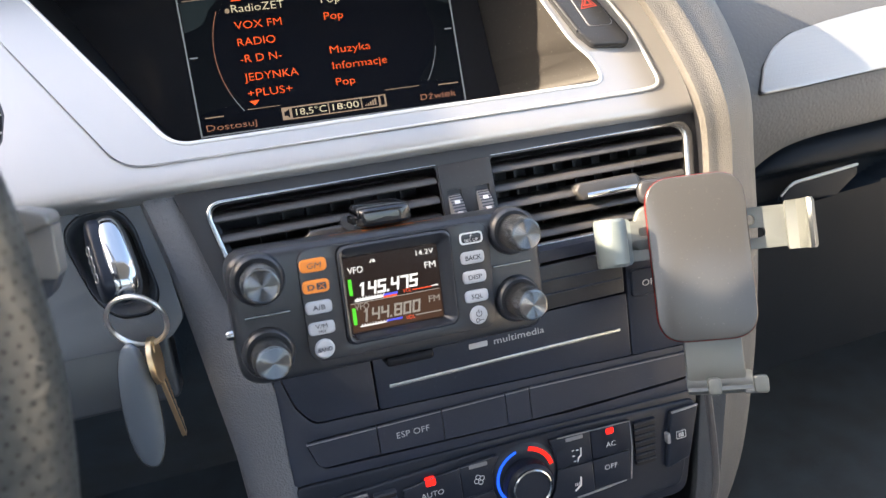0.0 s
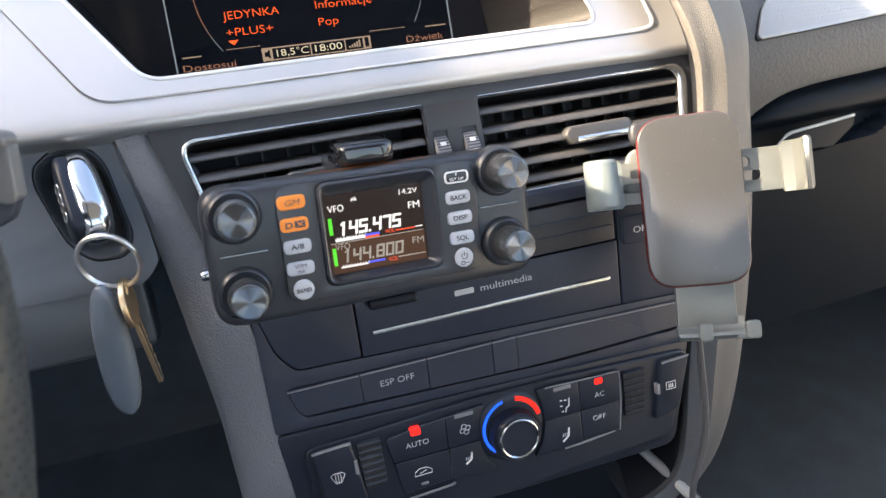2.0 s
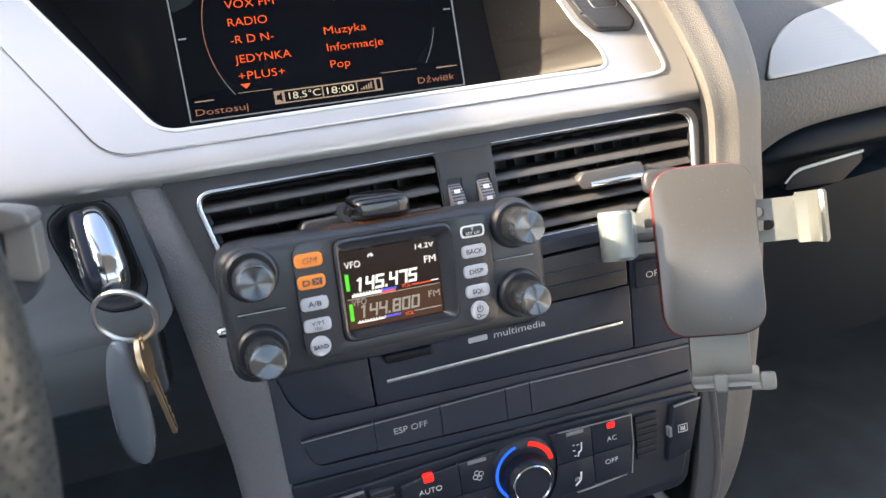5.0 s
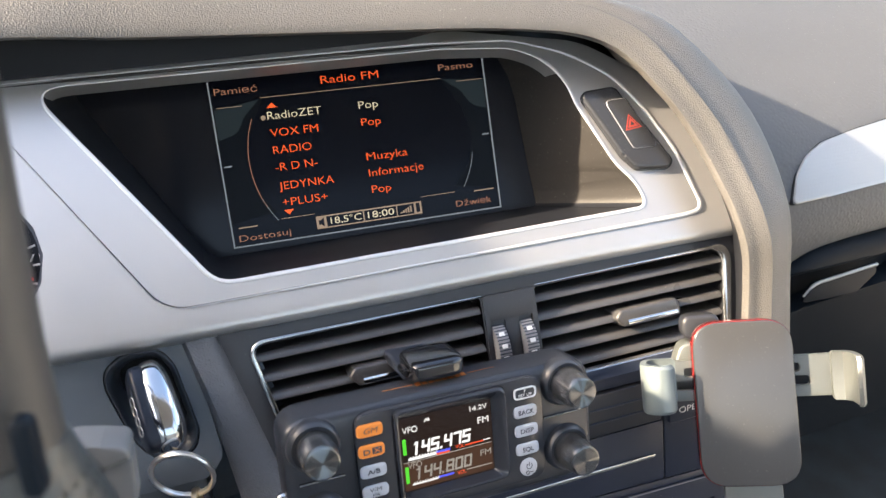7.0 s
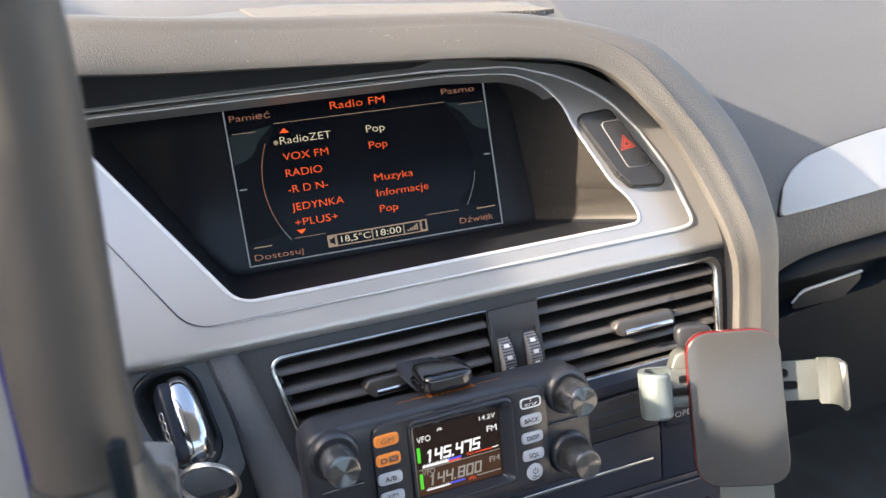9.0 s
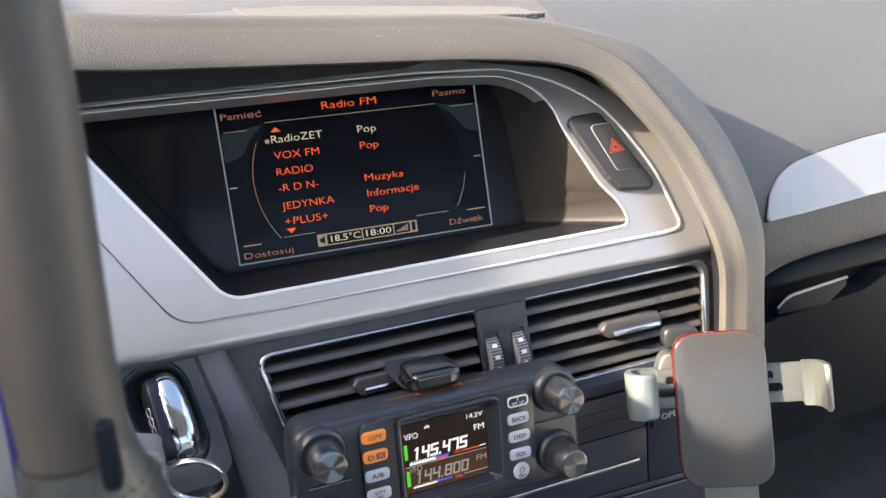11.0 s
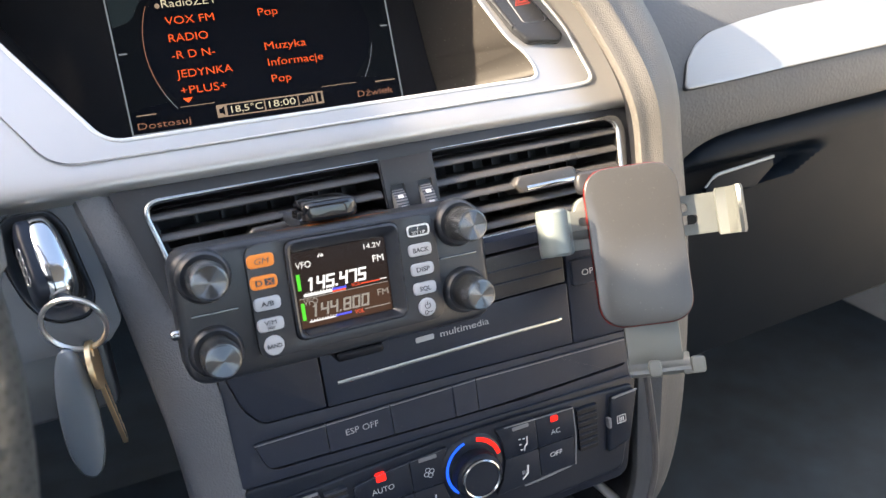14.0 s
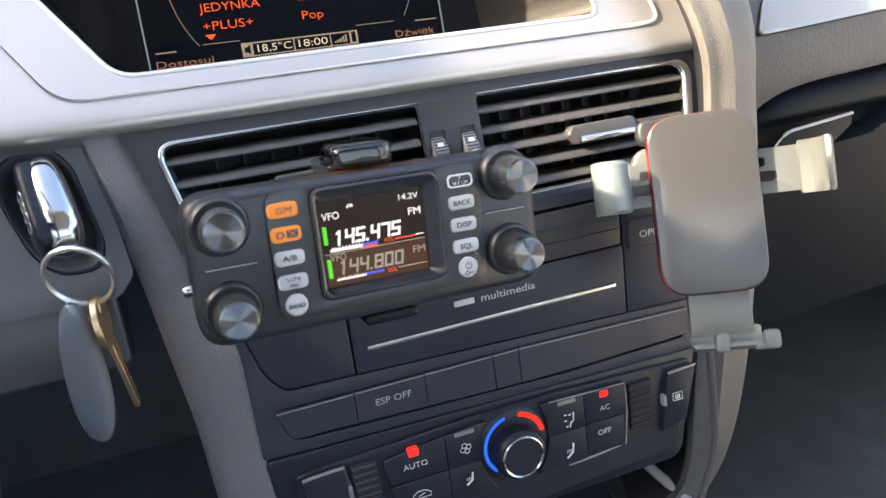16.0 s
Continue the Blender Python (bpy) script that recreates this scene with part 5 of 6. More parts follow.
for side_x, top_y, pitch_y, names in ((-0.0343, 0.0212, 0.00885, (None, None, "A/B", "V/M", "BAND")), (0.0350, 0.0216, 0.0087, ("SETUP", "BACK", "DISP", "SQL", None))):
    for k in range(5):
        yy = top_y - pitch_y * k
        if k == 4:
            b_ = part("button", lathe([(0.0042, 0.0), (0.0042, 0.0026), (0.0036, 0.0031), (0.0001, 0.0032)], 24, c=(side_x, yy)), RUBBER_GREY, radio, "round backlit button")
        else:
            m_ = BTN_ORANGE if (side_x < 0 and k < 2) else (RADIO_BEZEL if (side_x > 0 and k == 0) else RUBBER_GREY)
            b_ = part("button", slab(side_x - 0.0056, yy - 0.0028, side_x + 0.0056, yy + 0.0028, 0.0, 0.0030, 0.0022, 0.0008), m_, radio, "orange lit button" if m_ is BTN_ORANGE else "backlit button")
            part("button_ledge", slab(side_x - 0.0046, yy - 0.0042, side_x + 0.0046, yy - 0.0036, 0.0010, 0.0020, 0.0002, 0.0001), KNOB_SIDE, radio)
        if names[k] == "SETUP":
            part("outline", plate(rpoly(box_pts(side_x - 0.0054, yy - 0.0026, side_x + 0.0054, yy + 0.0026), 0.0020, 4), 0.0028, 0.0032, [rpoly(box_pts(side_x - 0.0046, yy - 0.0019, side_x + 0.0046, yy + 0.0019), 0.0014, 4)]), WHITE_PRINT, b_, smooth=False)
            write("SET UP", side_x, yy - 0.0015, 0.0031, 0.0013, WHITE_PRINT, b_, "CENTER", width=0.0064)
            write("F", side_x, yy + 0.0003, 0.0031, 0.0014, WHITE_PRINT, b_, "CENTER")
        elif names[k] == "V/M":
            write("V/M", side_x, yy + 0.0001, 0.0031, 0.0018, DARK_PRINT, b_, "CENTER", width=0.0050)
            write("MW", side_x, yy - 0.0021, 0.0031, 0.0015, DARK_PRINT, b_, "CENTER", width=0.0030)
        elif names[k]:
            write(names[k], side_x, yy - 0.0010, 0.0033 if k == 4 else 0.0031, 0.0018 if k == 4 else 0.0021, DARK_PRINT, b_, "CENTER", width=NAMES[names[k]], bold=0.00005)
        elif k == 4:
            part("power_symbol", tube([(side_x + 0.0013 * math.cos(radians(a)), yy + 0.0008 + 0.0013 * math.sin(radians(a)), 0.0033) for a in range(-235, 56, 15)], 0.0002, 5), DARK_PRINT, b_)
            part("power_symbol", tube([(side_x, yy + 0.0009, 0.0033), (side_x, yy + 0.0026, 0.0033)], 0.0002, 5), DARK_PRINT, b_)
            part("key_symbol", tube([(side_x - 0.0009 + 0.0008 * math.cos(radians(a)), yy - 0.0022 + 0.0008 * math.sin(radians(a)), 0.0033) for a in range(0, 360, 30)] + [(side_x, yy - 0.0022, 0.0033), (side_x + 0.0020, yy - 0.0022, 0.0033)], 0.0002, 5), DARK_PRINT, b_)
        elif k == 0:
            write("GM", side_x, yy - 0.0012, 0.0031, 0.0025, DARK_PRINT, b_, "CENTER", width=0.0060, shear=0.2)
        else:
            write("D", side_x - 0.0036, yy - 0.0012, 0.0031, 0.0024, DARK_PRINT, b_, width=0.0030, bold=0.0001)
            part("mark", slab(side_x + 0.0001, yy - 0.0014, side_x + 0.0042, yy + 0.0014, 0.0029, 0.0031, 0.0004, 0), DARK_PRINT, b_, smooth=False)
            part("mark_cross", tube([(side_x + 0.0010, yy - 0.0009, 0.0031), (side_x + 0.0034, yy + 0.0009, 0.0031)], 0.0002, 5), ORANGE_PRINT, b_)
            part("mark_cross", tube([(side_x + 0.0010, yy + 0.0009, 0.0031), (side_x + 0.0034, yy - 0.0009, 0.0031)], 0.0002, 5), ORANGE_PRINT, b_)
for cx, cy in ((-0.0566, 0.0186), (-0.0566, -0.0122), (0.0556, 0.0212), (0.0558, -0.0100)):
    kb = part("knob", lathe([(0.0076, -0.0030), (0.0075, 0.0110), (0.0073, 0.0116), (0.0072, 0.0146), (0.0068, 0.0157), (0.0062, 0.0158)], 44, c=(cx, cy)), KNOB_SIDE, radio, "grey knurled knob")
    part("knob_base", lathe([(0.0112, -0.0030), (0.0108, 0.0000), (0.0101, 0.0020), (0.0093, 0.0026), (0.0086, 0.0024), (0.0074, 0.0018)], 40, c=(cx, cy)), RADIO_BODY, kb, "rounded knob collar")
    bm = lathe([(0.0066, -0.0006), (0.0066, 0.0003), (0.0062, 0.0004)] + [(0.0061 - 0.0003 * k, 0.0003 + 0.00006 * (k % 2)) for k in range(20)], 56)
    part("knob_cap", bm, KNOB_TOP, kb, "spun metal cap", pose(cx, cy, 0.0158), smooth=False)
    for k in range(48):
        part("knurl", slab(0.0073, -0.0002, 0.00775, 0.0002, 0.0016, 0.0106, 0.0001, 0), KNOB_SIDE, kb, m=pose(cx, cy, 0, 0, 0, 7.5 * k), smooth=False)
for x0, x1, y in ((-0.0640, -0.0455, 0.0032), (0.0450, 0.0635, 0.0060)):
    part("moulding", slab(x0, y, x1, y + 0.0008, -0.003, 0.0004, 0.0004, 0.0003), KNOB_SIDE, radio)
lab = part("top_label", slab(-0.0257, -0.0002, -0.0122, 0.0002, 0.0, 0.0001, 0.0001, 0), ORANGE_PRINT, radio, "orange print on the top edge", pose(0.0020, 0.0301, -0.0121, -90, 0, 0), smooth=False)
part("print_line", slab(0.0132, -0.0002, 0.0257, 0.0002, 0.0, 0.0001, 0.0001, 0), ORANGE_PRINT, lab, smooth=False)
for k in range(8):
    part("print_bar", slab(-0.0112 + 0.0030 * k, -0.0022, -0.0089 + 0.0030 * k, 0.0014, 0.0, 0.0001, 0.0002, 0), ORANGE_PRINT, lab, smooth=False)
part("foot_clip", slab(-0.008, -0.0300, 0.014, -0.0256, -0.012, -0.002, 0.002, 0.0015), GLOSS_BLACK, radio, "black clip under the head")
part("side_screw", lathe([(0.0022, 0.0), (0.0022, 0.002), (0.0015, 0.003)], 14), VENT_CHROME, radio, "", pose(-0.0690, -0.004, -0.009, 0, -90, 0))

mount = thing("radio_mount", F_RADIO, "glossy black mount holding the radio to the vent", "mount")
bm = bmesh.new()
bmesh.ops.create_uvsphere(bm, u_segments=40, v_segments=24, radius=1.0)
for v in bm.verts:
    x, y, z = (math.copysign(abs(c) ** 0.42, c) for c in v.co)
    v.co = (0.0012 + 0.0124 * x, 0.0356 + 0.0052 * y * (1.0 - 0.12 * z), -0.0186 + 0.0115 * z)
part("mount_block", bm, MOUNT_GLOSS, mount)
part("mount_lug", slab(-0.0125, 0.0325, -0.0095, 0.0362, -0.024, -0.0150, 0.0014, 0.0008), GLOSS_BLACK, mount)
part("mount_arm", slab(-0.010, 0.0270, 0.010, 0.0330, -0.060, -0.022, 0.002, 0.001), DARK_PLASTIC, mount)
part("mount_plate", slab(-0.020, -0.020, 0.020, 0.024, -0.030, -0.022, 0.003, 0.001), DARK_PLASTIC, mount)
rc_ = thing("radio_cable", Matrix(), "thin pale cable running from the radio", "cable")
part("wire", tube(smooth_path([(0.120, 0.310, 0.585), (0.1405, 0.3170, 0.5775), (0.160, 0.3195, 0.5685), (0.186, 0.3200, 0.5590), (0.205, 0.318, 0.550)], 6), 0.0010, 8), PALE_TRIM, rc_)

# ---- phone holder ----
hold = thing("phone_holder", F_HOLD, "grey gravity phone holder with red rim clipped to the vent", "phone holder")
PO = rpoly(box_pts(-0.0227, -0.0393, 0.0226, 0.0390), 0.0135, 8)
part("face", plate(rpoly(box_pts(-0.0222, -0.0386, 0.0222, 0.0386), 0.0130, 8), -0.002, 0.0015, (), 0.0006), HOLDER_GLASS, hold, "smoked matte glass face")
part("red_rim", plate(PO, -0.0052, 0.0002, (), 0.0009), RED_RIM, hold, "translucent red rim")
part("back_shell", plate(rpoly(box_pts(-0.0215, -0.0380, 0.0215, 0.0378), 0.0125, 8), -0.0130, -0.0052, (), 0.0), ALU, hold)
for s in (1, -1):
    a = part("arm", plate(rpoly([(0.0180, 0.0010, 0.001), (0.0440, 0.0010, 0.002), (0.0440, 0.0205, 0.002), (0.0180, 0.0205, 0.001)], 0, 4), -0.0085, -0.0055, [rpoly(box_pts(0.0190, 0.0062, 0.0306, 0.0108), 0.0022, 4), rpoly(box_pts(0.0190, 0.0126, 0.0264, 0.0170), 0.0020, 4)], 0.0005), ALU, hold, "slotted clamp arm", Matrix.Diagonal((s, 1, 1, 1)))
    bm = bmesh.new()
    secs = [(0.0395, -0.0060), (0.0440, -0.0055), (0.0475, -0.0030), (0.0490, 0.0010), (0.0485, 0.0120), (0.0465, 0.0150), (0.0450, 0.0140), (0.0462, 0.0110), (0.0462, 0.0020), (0.0440, -0.0020), (0.0395, -0.0030)]
    if s < 0:
        secs = [(0.0300, -0.0085), (0.0400, -0.0085), (0.0455, -0.0045), (0.0472, 0.0025), (0.0468, 0.0095), (0.0440, 0.0140), (0.0395, 0.0158), (0.0350, 0.0148), (0.0322, 0.0110), (0.0332, 0.0104), (0.0365, 0.0128), (0.0405, 0.0115), (0.0438, 0.0060), (0.0436, 0.0000), (0.0405, -0.0045), (0.0300, -0.0055)]
        secs = [(p.x, p.y) for p in smooth_path([(a, b, 0) for a, b in secs], 3)]
    ys = [(-0.0005, 0.90), (0.0010, 1.0), (0.0205, 1.0), (0.0220, 0.90)]
    rows_ = [[(s * (0.0440 + (x - 0.0440) * f), y, 0.004 + (z - 0.004) * f) for x, z in secs + [secs[0]]] for y, f in ys]
    grid(rows_, bm)
    for rr_ in (rows_[0], rows_[-1]):
        bm.faces.new([bm.verts.new(q) for q in rr_[:-1]])
    bmesh.ops.recalc_face_normals(bm, faces=bm.faces[:])
    part("clamp", bm, ALU_PAD if s < 0 else ALU, hold, "curved clamp jaw")
foot = part("foot", plate(rpoly(box_pts(-0.0115, -0.0600, 0.0150, -0.0340), 0.002, 4), -0.0095, -0.0065, (), 0.0006), ALU, hold, "sliding foot plate")
bm = bmesh.new()
TROUGH = smooth_path([(0, -0.0560, -0.0085), (0, -0.0596, -0.0080), (0, -0.0624, -0.0054), (0, -0.0636, -0.0010), (0, -0.0634, 0.0034), (0, -0.0614, 0.0058)], 3)
inner_side = [p + Vector((0, 0.0014, 0.0)) + Vector((0, 0, 0.0013 if p.z < -0.004 else (-0.0013 if p.z > 0.002 else 0.0))) for p in TROUGH]
ring = [(p.y, p.z) for p in TROUGH] + [(p.y, p.z) for p in inner_side[::-1]]
span = [(-0.0122, 0.88), (-0.0112, 0.97), (-0.0095, 1.0), (0.0020, 1.0), (0.0130, 1.0), (0.0165, 0.97), (0.0178, 0.88)]
sections = [[(x, -0.0600 + (y + 0.0600) * f, (z + 0.001) * f - 0.001) for y, z in ring + ring[:1]] for x, f in span]
grid(sections, bm)
for sec in (sections[0], sections[-1]):
    bm.faces.new([bm.verts.new(q) for q in sec[:-1]])
bmesh.ops.recalc_face_normals(bm, faces=bm.faces[:])
part("foot_trough", bm, ALU, foot, "curved holding trough")
for x0, x1 in ((-0.0038, 0.0022), (0.0160, 0.0226)):
    part("foot_hook", slab(x0, -0.0638, x1, -0.0556, 0.0040, 0.0064, 0.0020, 0.0009), ALU, foot, "flat rounded front tab")
part("hook_bridge", slab(0.0120, -0.0638, 0.0190, -0.0608, -0.0010, 0.0056, 0.0012, 0.0008), ALU, foot)
part("neck", tube(smooth_path([(0.0, 0.006, -0.012), (-0.002, 0.010, -0.026), (-0.006, 0.013, -0.040)], 5), [0.0085] * 5 + [0.0075] * 6, 20), ALU, hold)
part("ball_nut", lathe([(0.0120, -0.030), (0.0128, -0.026), (0.0128, -0.018), (0.0110, -0.013)], 32, c=(-0.003, 0.010)), ALU, hold, "ball joint nut")
part("clip", plate(rpoly(box_pts(-0.020, 0.002, 0.002, 0.026), 0.006, 5), -0.058, -0.034, (), 0.003), DARK_PLASTIC, hold, "vent clip")
part("clip_top", plate(rpoly(box_pts(-0.0245, 0.0290, -0.0060, 0.0408), 0.0050, 6), -0.0270, -0.0165, (), 0.0022), VENT_FASCIA, hold, "dark clip jaw")
part("clip_wedge", plate(rpoly([(-0.0335, 0.0060, 0.004), (-0.0180, 0.0000, 0.004), (-0.0180, 0.0280, 0.004), (-0.0260, 0.0270, 0.008)], 0, 5), -0.0300, -0.0150, (), 0.0030), ALU, hold, "grey clip wedge")
hc = thing("charging_cable", Matrix(), "thin dark cable hanging from the phone holder", "cable")
part("wire", tube(smooth_path([(0.2085, 0.270, 0.532), (0.215, 0.268, 0.500), (0.222, 0.266, 0.45), (0.215, 0.262, 0.41), (0.226, 0.256, 0.375), (0.235, 0.25, 0.33)], 6), 0.0018, 8), CABLE, hc)

# ---- passenger side: inlay and glovebox catch ----
F_INL = pose(0, 0.381, 0.626, 60)
inl = thing("passenger_inlay", F_INL, "satin silver inlay with fine dotted pattern", "trim")
INLAY_EDGE = [(0.3193, -0.0014, 0.003), (0.3460, -0.0004, 0.05), (0.4012, 0.0023, 0.05), (0.70, 0.014, 0.01), (0.70, 0.056, 0.01), (0.4131, 0.0424, 0.1), (0.3795, 0.0387, 0.05), (0.3510, 0.0340, 0.02), (0.3368, 0.0272, 0.02), (0.3270, 0.0168, 0.02)]
part("inlay_gap", plate([p + (p - Vector((0.45, 0.020))).normalized() * 0.0012 for p in rpoly(INLAY_EDGE, 0, 6)], -0.0060, 0.0008), SLOT_BLACK, inl, "dark gap round the inlay", smooth=False)
part("inlay", plate(rpoly(INLAY_EDGE, 0, 6), -0.004, 0.0026, (), 0.0012), INLAY, inl)
dot = None
for i in range(32):
    for j in range(15):
        x, y = 0.3235 + i * 0.0026 + 0.0013 * (j % 2), 0.0022 + j * 0.0024
        if min(0.0060 + (x - 0.3215) * 1.25, 0.0270 + 0.40 * (x - 0.338), 0.0345 + 0.13 * (x - 0.36)) < y or y < 0.0014 + 0.045 * (x - 0.33):
            continue
        if dot is None:
            dot = part("dimple", plate(circle_pts(0, 0, 0.00055, 6), 0.0, 0.0002), GREY_PRINT, inl, "", pose(x, y, 0.0026), smooth=False)
        else:
            o = dot.copy()
            o.matrix_basis = pose(x, y, 0.0026)
            scene.collection.objects.link(o)
catch = thing("glovebox_catch", pose(0, 0.3840, 0.5600, 84), "dark glovebox catch with a bright pull lever", "handle")
part("lever", plate(rpoly([(0.3440, -0.0120, 0.004), (0.3930, -0.0140, 0.006), (0.4095, -0.0020, 0.006), (0.4080, 0.0036, 0.0015), (0.3570, 0.0004, 0.004)], 0, 5), -0.003, 0.0008, (), 0.0007), GLOVE, catch, "pull lever")
part("lever_edge", tube([(p.x, p.y, 0.0010) for p in open_poly([(0.3470, -0.0068, 0), (0.3550, 0.0008, 0.008), (0.4082, 0.0048, 0)])], [0.0007] * 3 + [0.0011] * 6, 10), PALE_TRIM, catch, "bright lever edge")

# ---- steering wheel and stalk ----
wheel = thing("steering_wheel", pose(-0.243, 0.198, 0.690, 78.5, 0, -13.8), "dark grey leather steering wheel with perforated grip", "steering wheel")
W_IN = wheel.matrix_world.inverted()
EDGE = ((0.500, -0.0930), (0.530, -0.0760), (0.560, -0.0640), (0.590, -0.0550), (0.620, -0.0487), (0.635, -0.0455), (0.650, -0.0434), (0.664, -0.0423), (0.680, -0.0424), (0.697, -0.0433), (0.707, -0.0447), (0.715, -0.0465), (0.725, -0.0503), (0.745, -0.0501), (0.765, -0.0487), (0.786, -0.0471), (0.801, -0.0463), (0.815, -0.0459), (0.850, -0.0480), (0.875, -0.0560))


def rim_at(z, r):
    """The middle of the rim's side at a height, for a rim of radius r."""
    for (z0, x0), (z1, x1) in zip(EDGE, EDGE[1:]):
        if z0 <= z <= z1:
            x = x0 + (x1 - x0) * (z - z0) / (z1 - z0)
    return W_IN @ Vector((x - 0.95 * r, 0.165 + 0.18 * (z - 0.7) + 0.31 * r, z))


def rim_smooth(z, r):
    return sum((rim_at(max(0.5, min(0.875, z + d)), r) for d in (-0.006, -0.002, 0.002, 0.006)), Vector()) / 4


part("rim_insert", tube([rim_at(0.728 + 0.006 * k, 0.0105) for k in range(25)], 0.0105, 24), RIM_GREY, wheel, "smooth grey rim section")
gz = [0.500 + 0.006 * k for k in range(39)]
gr = [0.0105 + 0.0050 * min(1.0, max(0.0, (0.732 - z) / 0.03)) for z in gz]
grip_c = [rim_smooth(z, r) for z, r in zip(gz, gr)]
part("rim_grip", tube(grip_c, gr, 28), LEATHER, wheel, "perforated leather grip")
a0, a1 = rim_at(0.872, 0.0105), grip_c[0]
bow = [Vector((0.145, 0.190, 0)), Vector((0.08, 0.212, 0)), Vector((0, 0.218, 0)), Vector((-0.08, 0.206, 0)), Vector((-0.150, 0.155, 0)), Vector((-0.186, 0.08, 0)), Vector((-0.190, 0, 0)), Vector((-0.180, -0.08, 0)), Vector((-0.145, -0.145, 0)), Vector((-0.08, -0.178, 0)), Vector((0, -0.186, 0)), Vector((0.07, -0.186, 0))]
part("rim", tube(smooth_path([a0] + bow + [a1], 6), 0.0108, 20), LEATHER, wheel, "leather rim")
part("rim_switch", slab(-0.0018, -0.0070, 0.0018, 0.0070, -0.002, 0.0016, 0.0016, 0.001), GLOVE, wheel, "small ribbed switch", W_IN @ pose(-0.0530, 0.1597, 0.7342, 78, 0, -6))
trim_m = W_IN @ pose(-0.0025, 0.200, 0, 90)
part("spoke_trim", plate([Vector(p) for p in ((-0.110, 0.690), (-0.0783, 0.6905), (-0.0770, 0.7009), (-0.0749, 0.7215), (-0.0736, 0.7401), (-0.0719, 0.7570), (-0.085, 0.7720), (-0.110, 0.7600))], -0.004, 0.0), PALE_TRIM, wheel, "pale grey spoke trim", trim_m)
part("spoke_line", ribbon([(-0.0722, 0.7570), (-0.0739, 0.7401), (-0.0752, 0.7215), (-0.0773, 0.7009), (-0.0786, 0.6905)], 0.0022, 0.0006, 0.0002), BLUE_TRIM, wheel, "dark blue edge line", trim_m)
part("hub", lathe([(0.05, -0.05), (0.06, -0.02), (0.052, 0.0), (0.03, 0.006)], 40), DARK_PLASTIC, wheel)
for a in (0, 180, 270):
    part("spoke", slab(0.05, -0.018, 0.172, 0.018, -0.018, -0.008, 0.006, 0.003), DARK_PLASTIC, wheel, m=pose(0, 0, 0, 0, 0, a))
# pinholes of the grip
bm = bmesh.new()
for k in range(6, 74):
    i0, f = k // 2, 0.5 * (k % 2)
    c, r = grip_c[i0].lerp(grip_c[i0 + 1], f), gr[i0] + (gr[i0 + 1] - gr[i0]) * f
    d = (grip_c[i0 + 1] - grip_c[i0]).normalized()
    u = d.cross(Vector((0, 0, 1))).normalized()
    w = u.cross(d).normalized()
    for q in range(30):
        ang = radians(12 * q + 6 * (k % 2))
        nrm = u * math.cos(ang) + w * math.sin(ang)
        side_v = d.cross(nrm)
        ring = [c + nrm * (r * 1.004 + 0.00008) + (d * math.cos(a) + side_v * math.sin(a)) * 0.00050 for a in [radians(60 * n) for n in range(6)]]
        bm.faces.new([bm.verts.new(p) for p in ring])
bmesh.ops.recalc_face_normals(bm, faces=bm.faces[:])
tagged(part("perforation", bm, SLOT_BLACK, wheel, "fine dark pinholes", smooth=False), "fine dark pinholes", kind="stuff")
stalk = thing("column_stalk", Matrix(), "grey plastic wiper stalk on the steering column", "stalk")
part("lever", tube(smooth_path([(-0.20, 0.32, 0.62), (-0.13, 0.275, 0.652), (-0.080, 0.248, 0.668)], 5), [0.0075] * 6 + [0.0070] * 5, 16), DARK_PLASTIC, stalk)


F_STALK = pose(-0.0600, 0.238, 0.665, 75)
part("stalk_cap", plate(rpoly([(-0.0300, 0.0065, 0.003), (-0.0023, 0.0045, 0.003), (0.0016, 0.0020, 0.002), (0.0092, 0.0034, 0.002), (0.0084, 0.0070, 0.003), (0.0017, 0.0092, 0.004), (-0.0045, 0.0106, 0.004), (-0.0300, 0.0135, 0.003)], 0, 5), -0.0120, 0.0040, (), 0.0026), STALK_GREY, stalk, "rounded grey stalk end", F_STALK)
part("stalk_button", plate(rpoly([(0.0014, 0.0030, 0.001), (-0.0004, -0.0112, 0.002), (0.0060, -0.0132, 0.003), (0.0080, -0.0116, 0.003), (0.0090, 0.0034, 0.001)], 0, 5), -0.0100, 0.0024, (), 0.0018), STALK_GREY, stalk, "flat grey button face", F_STALK)
part("stalk_tip", plate(rpoly([(-0.0010, -0.0108, 0.001), (0.0000, -0.0198, 0.003), (0.0042, -0.0176, 0.004), (0.0072, -0.0122, 0.001)], 0, 5), -0.0100, 0.0000, (), 0.0016), DARK_PLASTIC, stalk, "dark tapered tip", F_STALK)
part("stalk_notch", plate(rpoly([(-0.0300, 0.0060, 0.002), (-0.0300, -0.0120, 0.004), (-0.0010, -0.0135, 0.002), (0.0012, 0.0030, 0.001)], 0, 5), -0.0140, -0.0030, (), 0.0016), DARK_PLASTIC, stalk, "dark recessed switch side", F_STALK)
column = thing("steering_column", Matrix(), "dark plastic steering column shroud", "column")
part("shroud", tube([(-0.243, 0.275, 0.645), (-0.243, 0.45, 0.56)], [0.055, 0.06], 24), DARK_PLASTIC, column)

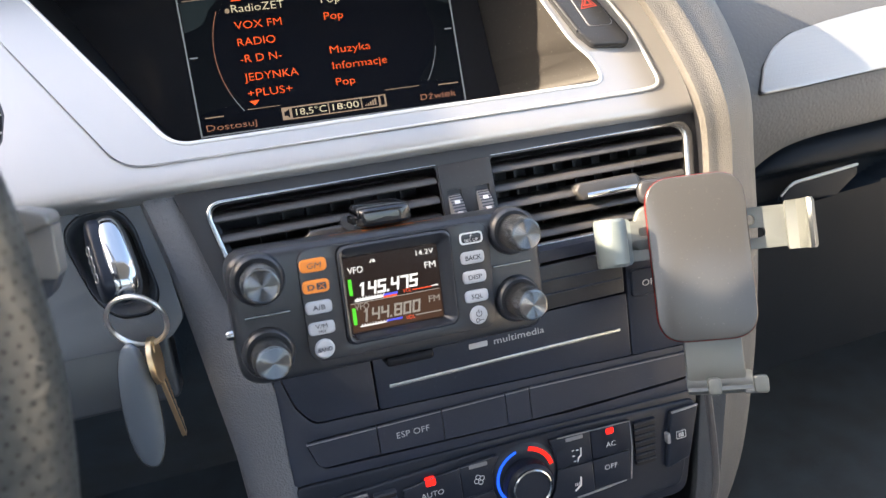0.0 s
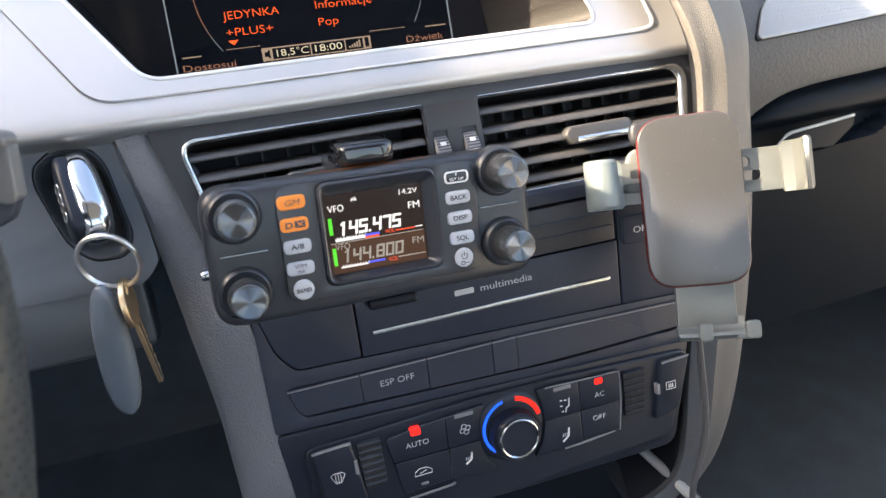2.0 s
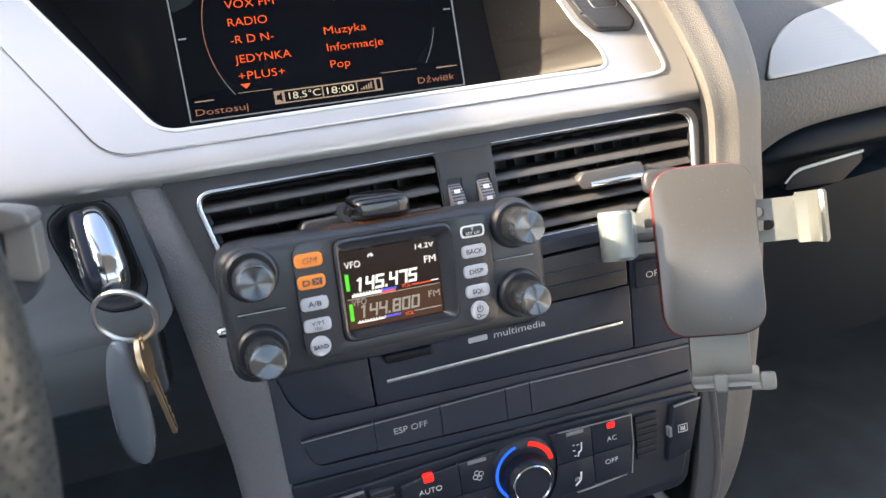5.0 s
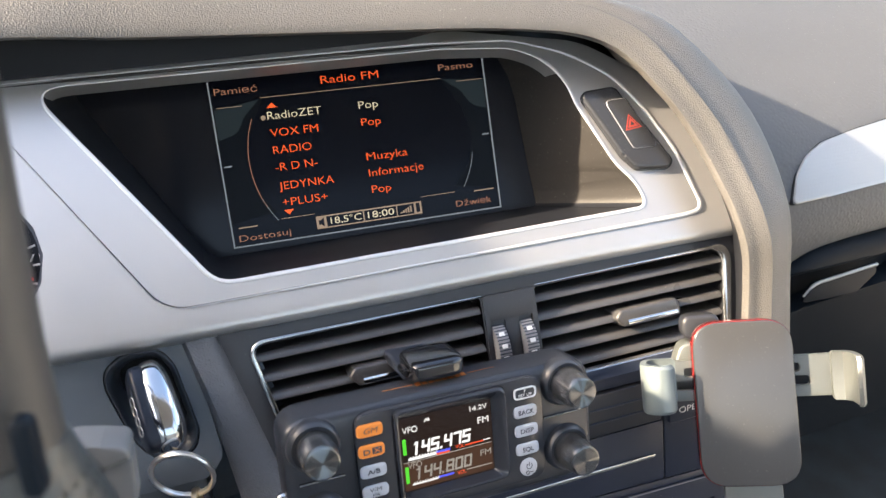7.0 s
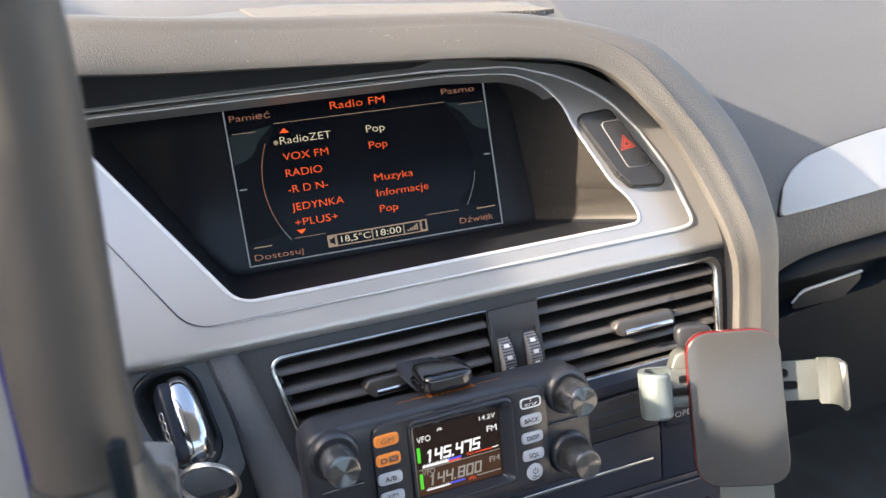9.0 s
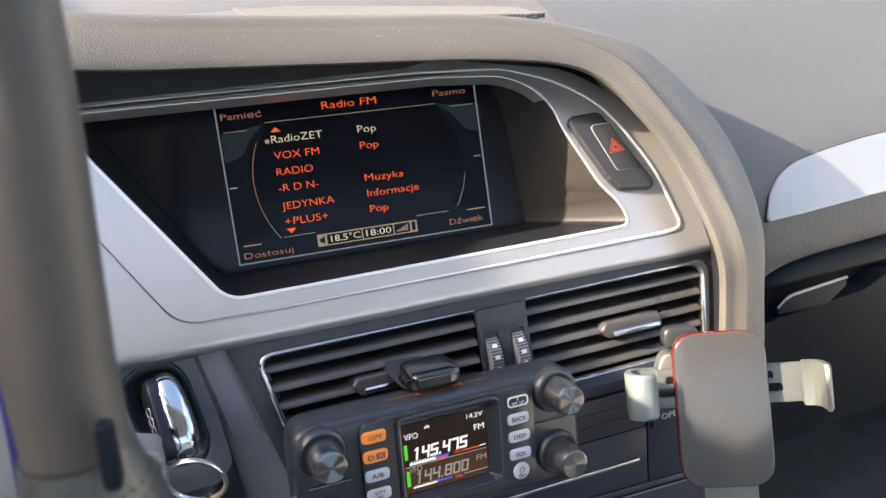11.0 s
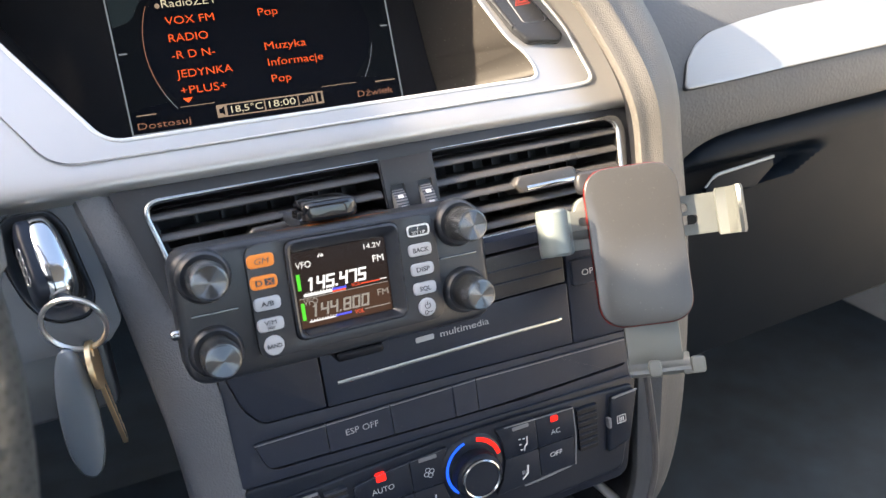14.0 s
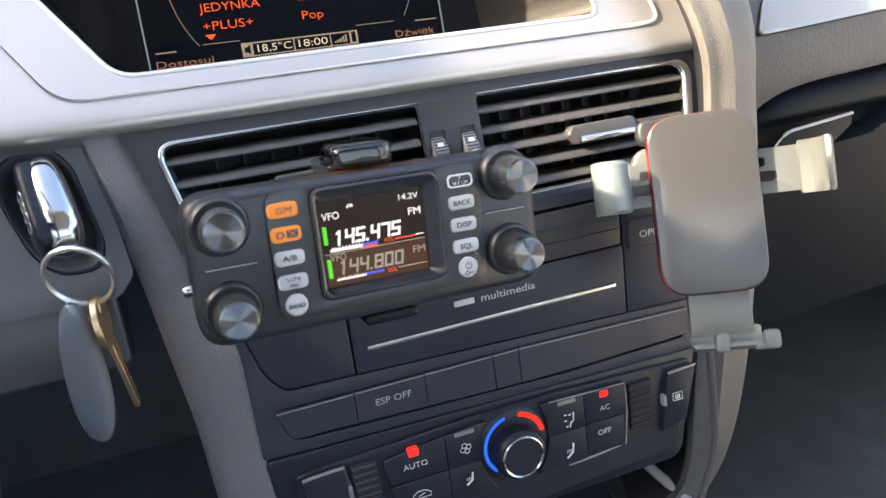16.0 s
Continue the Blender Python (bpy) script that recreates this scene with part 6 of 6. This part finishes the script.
# ---- lower console, floor and cabin ----
cons = thing("lower_console", Matrix(), "dark lower console below the climate panel", "console")
part("tray", grid([[Vector((x, y, z)) for y, z in ((0.285, 0.432), (0.36, 0.40), (0.36, 0.36), (0.20, 0.345), (-0.3, 0.33))] for x in (0.012, 0.21)]), DARK_PLASTIC, cons)
part("side_wall", grid([[Vector((x, y, z)) for y in (0.34, 0.20, -0.3)] for x, z in ((0.205, 0.34), (0.2195, 0.398), (0.232, 0.392), (0.237, 0.20))]), DARK_PLASTIC, cons)
part("side_wall", grid([[Vector((x, y, z)) for y in (0.34, 0.20, -0.3)] for x, z in ((0.016, 0.34), (0.002, 0.365), (-0.008, 0.35), (-0.012, 0.20))]), DARK_PLASTIC, cons)
part("pale_strip", tube(smooth_path([(0.2125, 0.3125, 0.406), (0.2185, 0.270, 0.4045), (0.2235, 0.220, 0.401), (0.2260, 0.16, 0.396)], 5), 0.0030, 10), PALE_TRIM, cons, "pale ribbed edge strip")
part("gear_surround", lathe([(0.045, 0.0), (0.043, 0.004), (0.036, 0.005), (0.034, 0.001)], 40), CHROME_SATIN, cons, "satin ring round the gear lever", pose(0.13, 0.20, 0.352))
flr = thing("floor", Matrix(), "dark carpeted car floor", "floor", kind="structure")
part("carpet", plate(rpoly(box_pts(-0.80, -1.2, 0.98, 1.0), 0.01), 0.10, 0.14), CARPET, flr)
fw = thing("firewall", Matrix(), "dark carpeted bulkhead under the dashboard", "wall", kind="structure")
part("bulkhead", grid([[Vector((x, y, z)) for y, z in ((0.60, 0.60), (0.62, 0.40), (0.80, 0.13))] for x in (-0.80, 0.98)]), CARPET, fw)
# Unseen shell that closes the place and blocks or bounces light.
cab = thing("cabin_shell", Matrix(), "grey car cabin with roof, one door and an added sun blocker", "cabin", kind="structure")
part("roof", slab(-0.58, -1.3, 0.76, -0.10, 1.31, 1.34, 0.1, 0.01), CABIN, cab)
part("rear_wall", slab(-0.80, -1.34, 0.98, -1.30, 0.1, 0.80, 0.02, 0.0), CABIN, cab)
# Added wall, out of view: its upper edge only shapes the sun's shadow.
BLOCKER_EDGE = [(-1.30, 0.10), (1.00, 0.10), (1.00, 1.10), (0.60, 1.155), (0.445, 1.152), (0.376, 1.146), (0.3685, 1.144), (0.3615, 1.119), (0.34, 1.120), (0.245, 1.128), (0.225, 1.195), (0.10, 1.195), (0.03, 1.02), (-0.05, 0.92), (-1.30, 0.86)]
part("sun_blocker", plate([Vector(p) for p in BLOCKER_EDGE], -0.02, 0.02), CABIN, cab, "", Matrix(((0, 0, 1, -0.77), (1, 0, 0, 0), (0, 1, 0, 0), (0, 0, 0, 1))), smooth=False)
part("passenger_door", slab(0.96, -1.3, 1.0, 1.0, 0.1, 0.74, 0.02, 0.0), CABIN, cab)
for x, y0, x2 in ((-0.77, 1.02, -0.60), (0.97, 0.98, 0.76)):
    if x > 0:
        part("front_pillar", tube([(x, y0, 0.72), (x2, -0.08, 1.32)], 0.03, 10), CABIN, cab)
    part("middle_pillar", tube([(x, -0.45, 0.72), (x2, -0.48, 1.32)], 0.05, 10), CABIN, cab)
    part("rear_pillar", tube([(x, -1.28, 0.72), (x2, -1.20, 1.32)], 0.07, 10), CABIN, cab)
ground = thing("ground", Matrix(), "grey asphalt ground outside the car", "ground", kind="structure")
part("asphalt", plate(box_pts(-300, -300, 300, 300), -0.32, -0.30), mat("asphalt", (0.09, 0.09, 0.088), 0.9, 0.0, 30, 0.5, 0.3), ground)
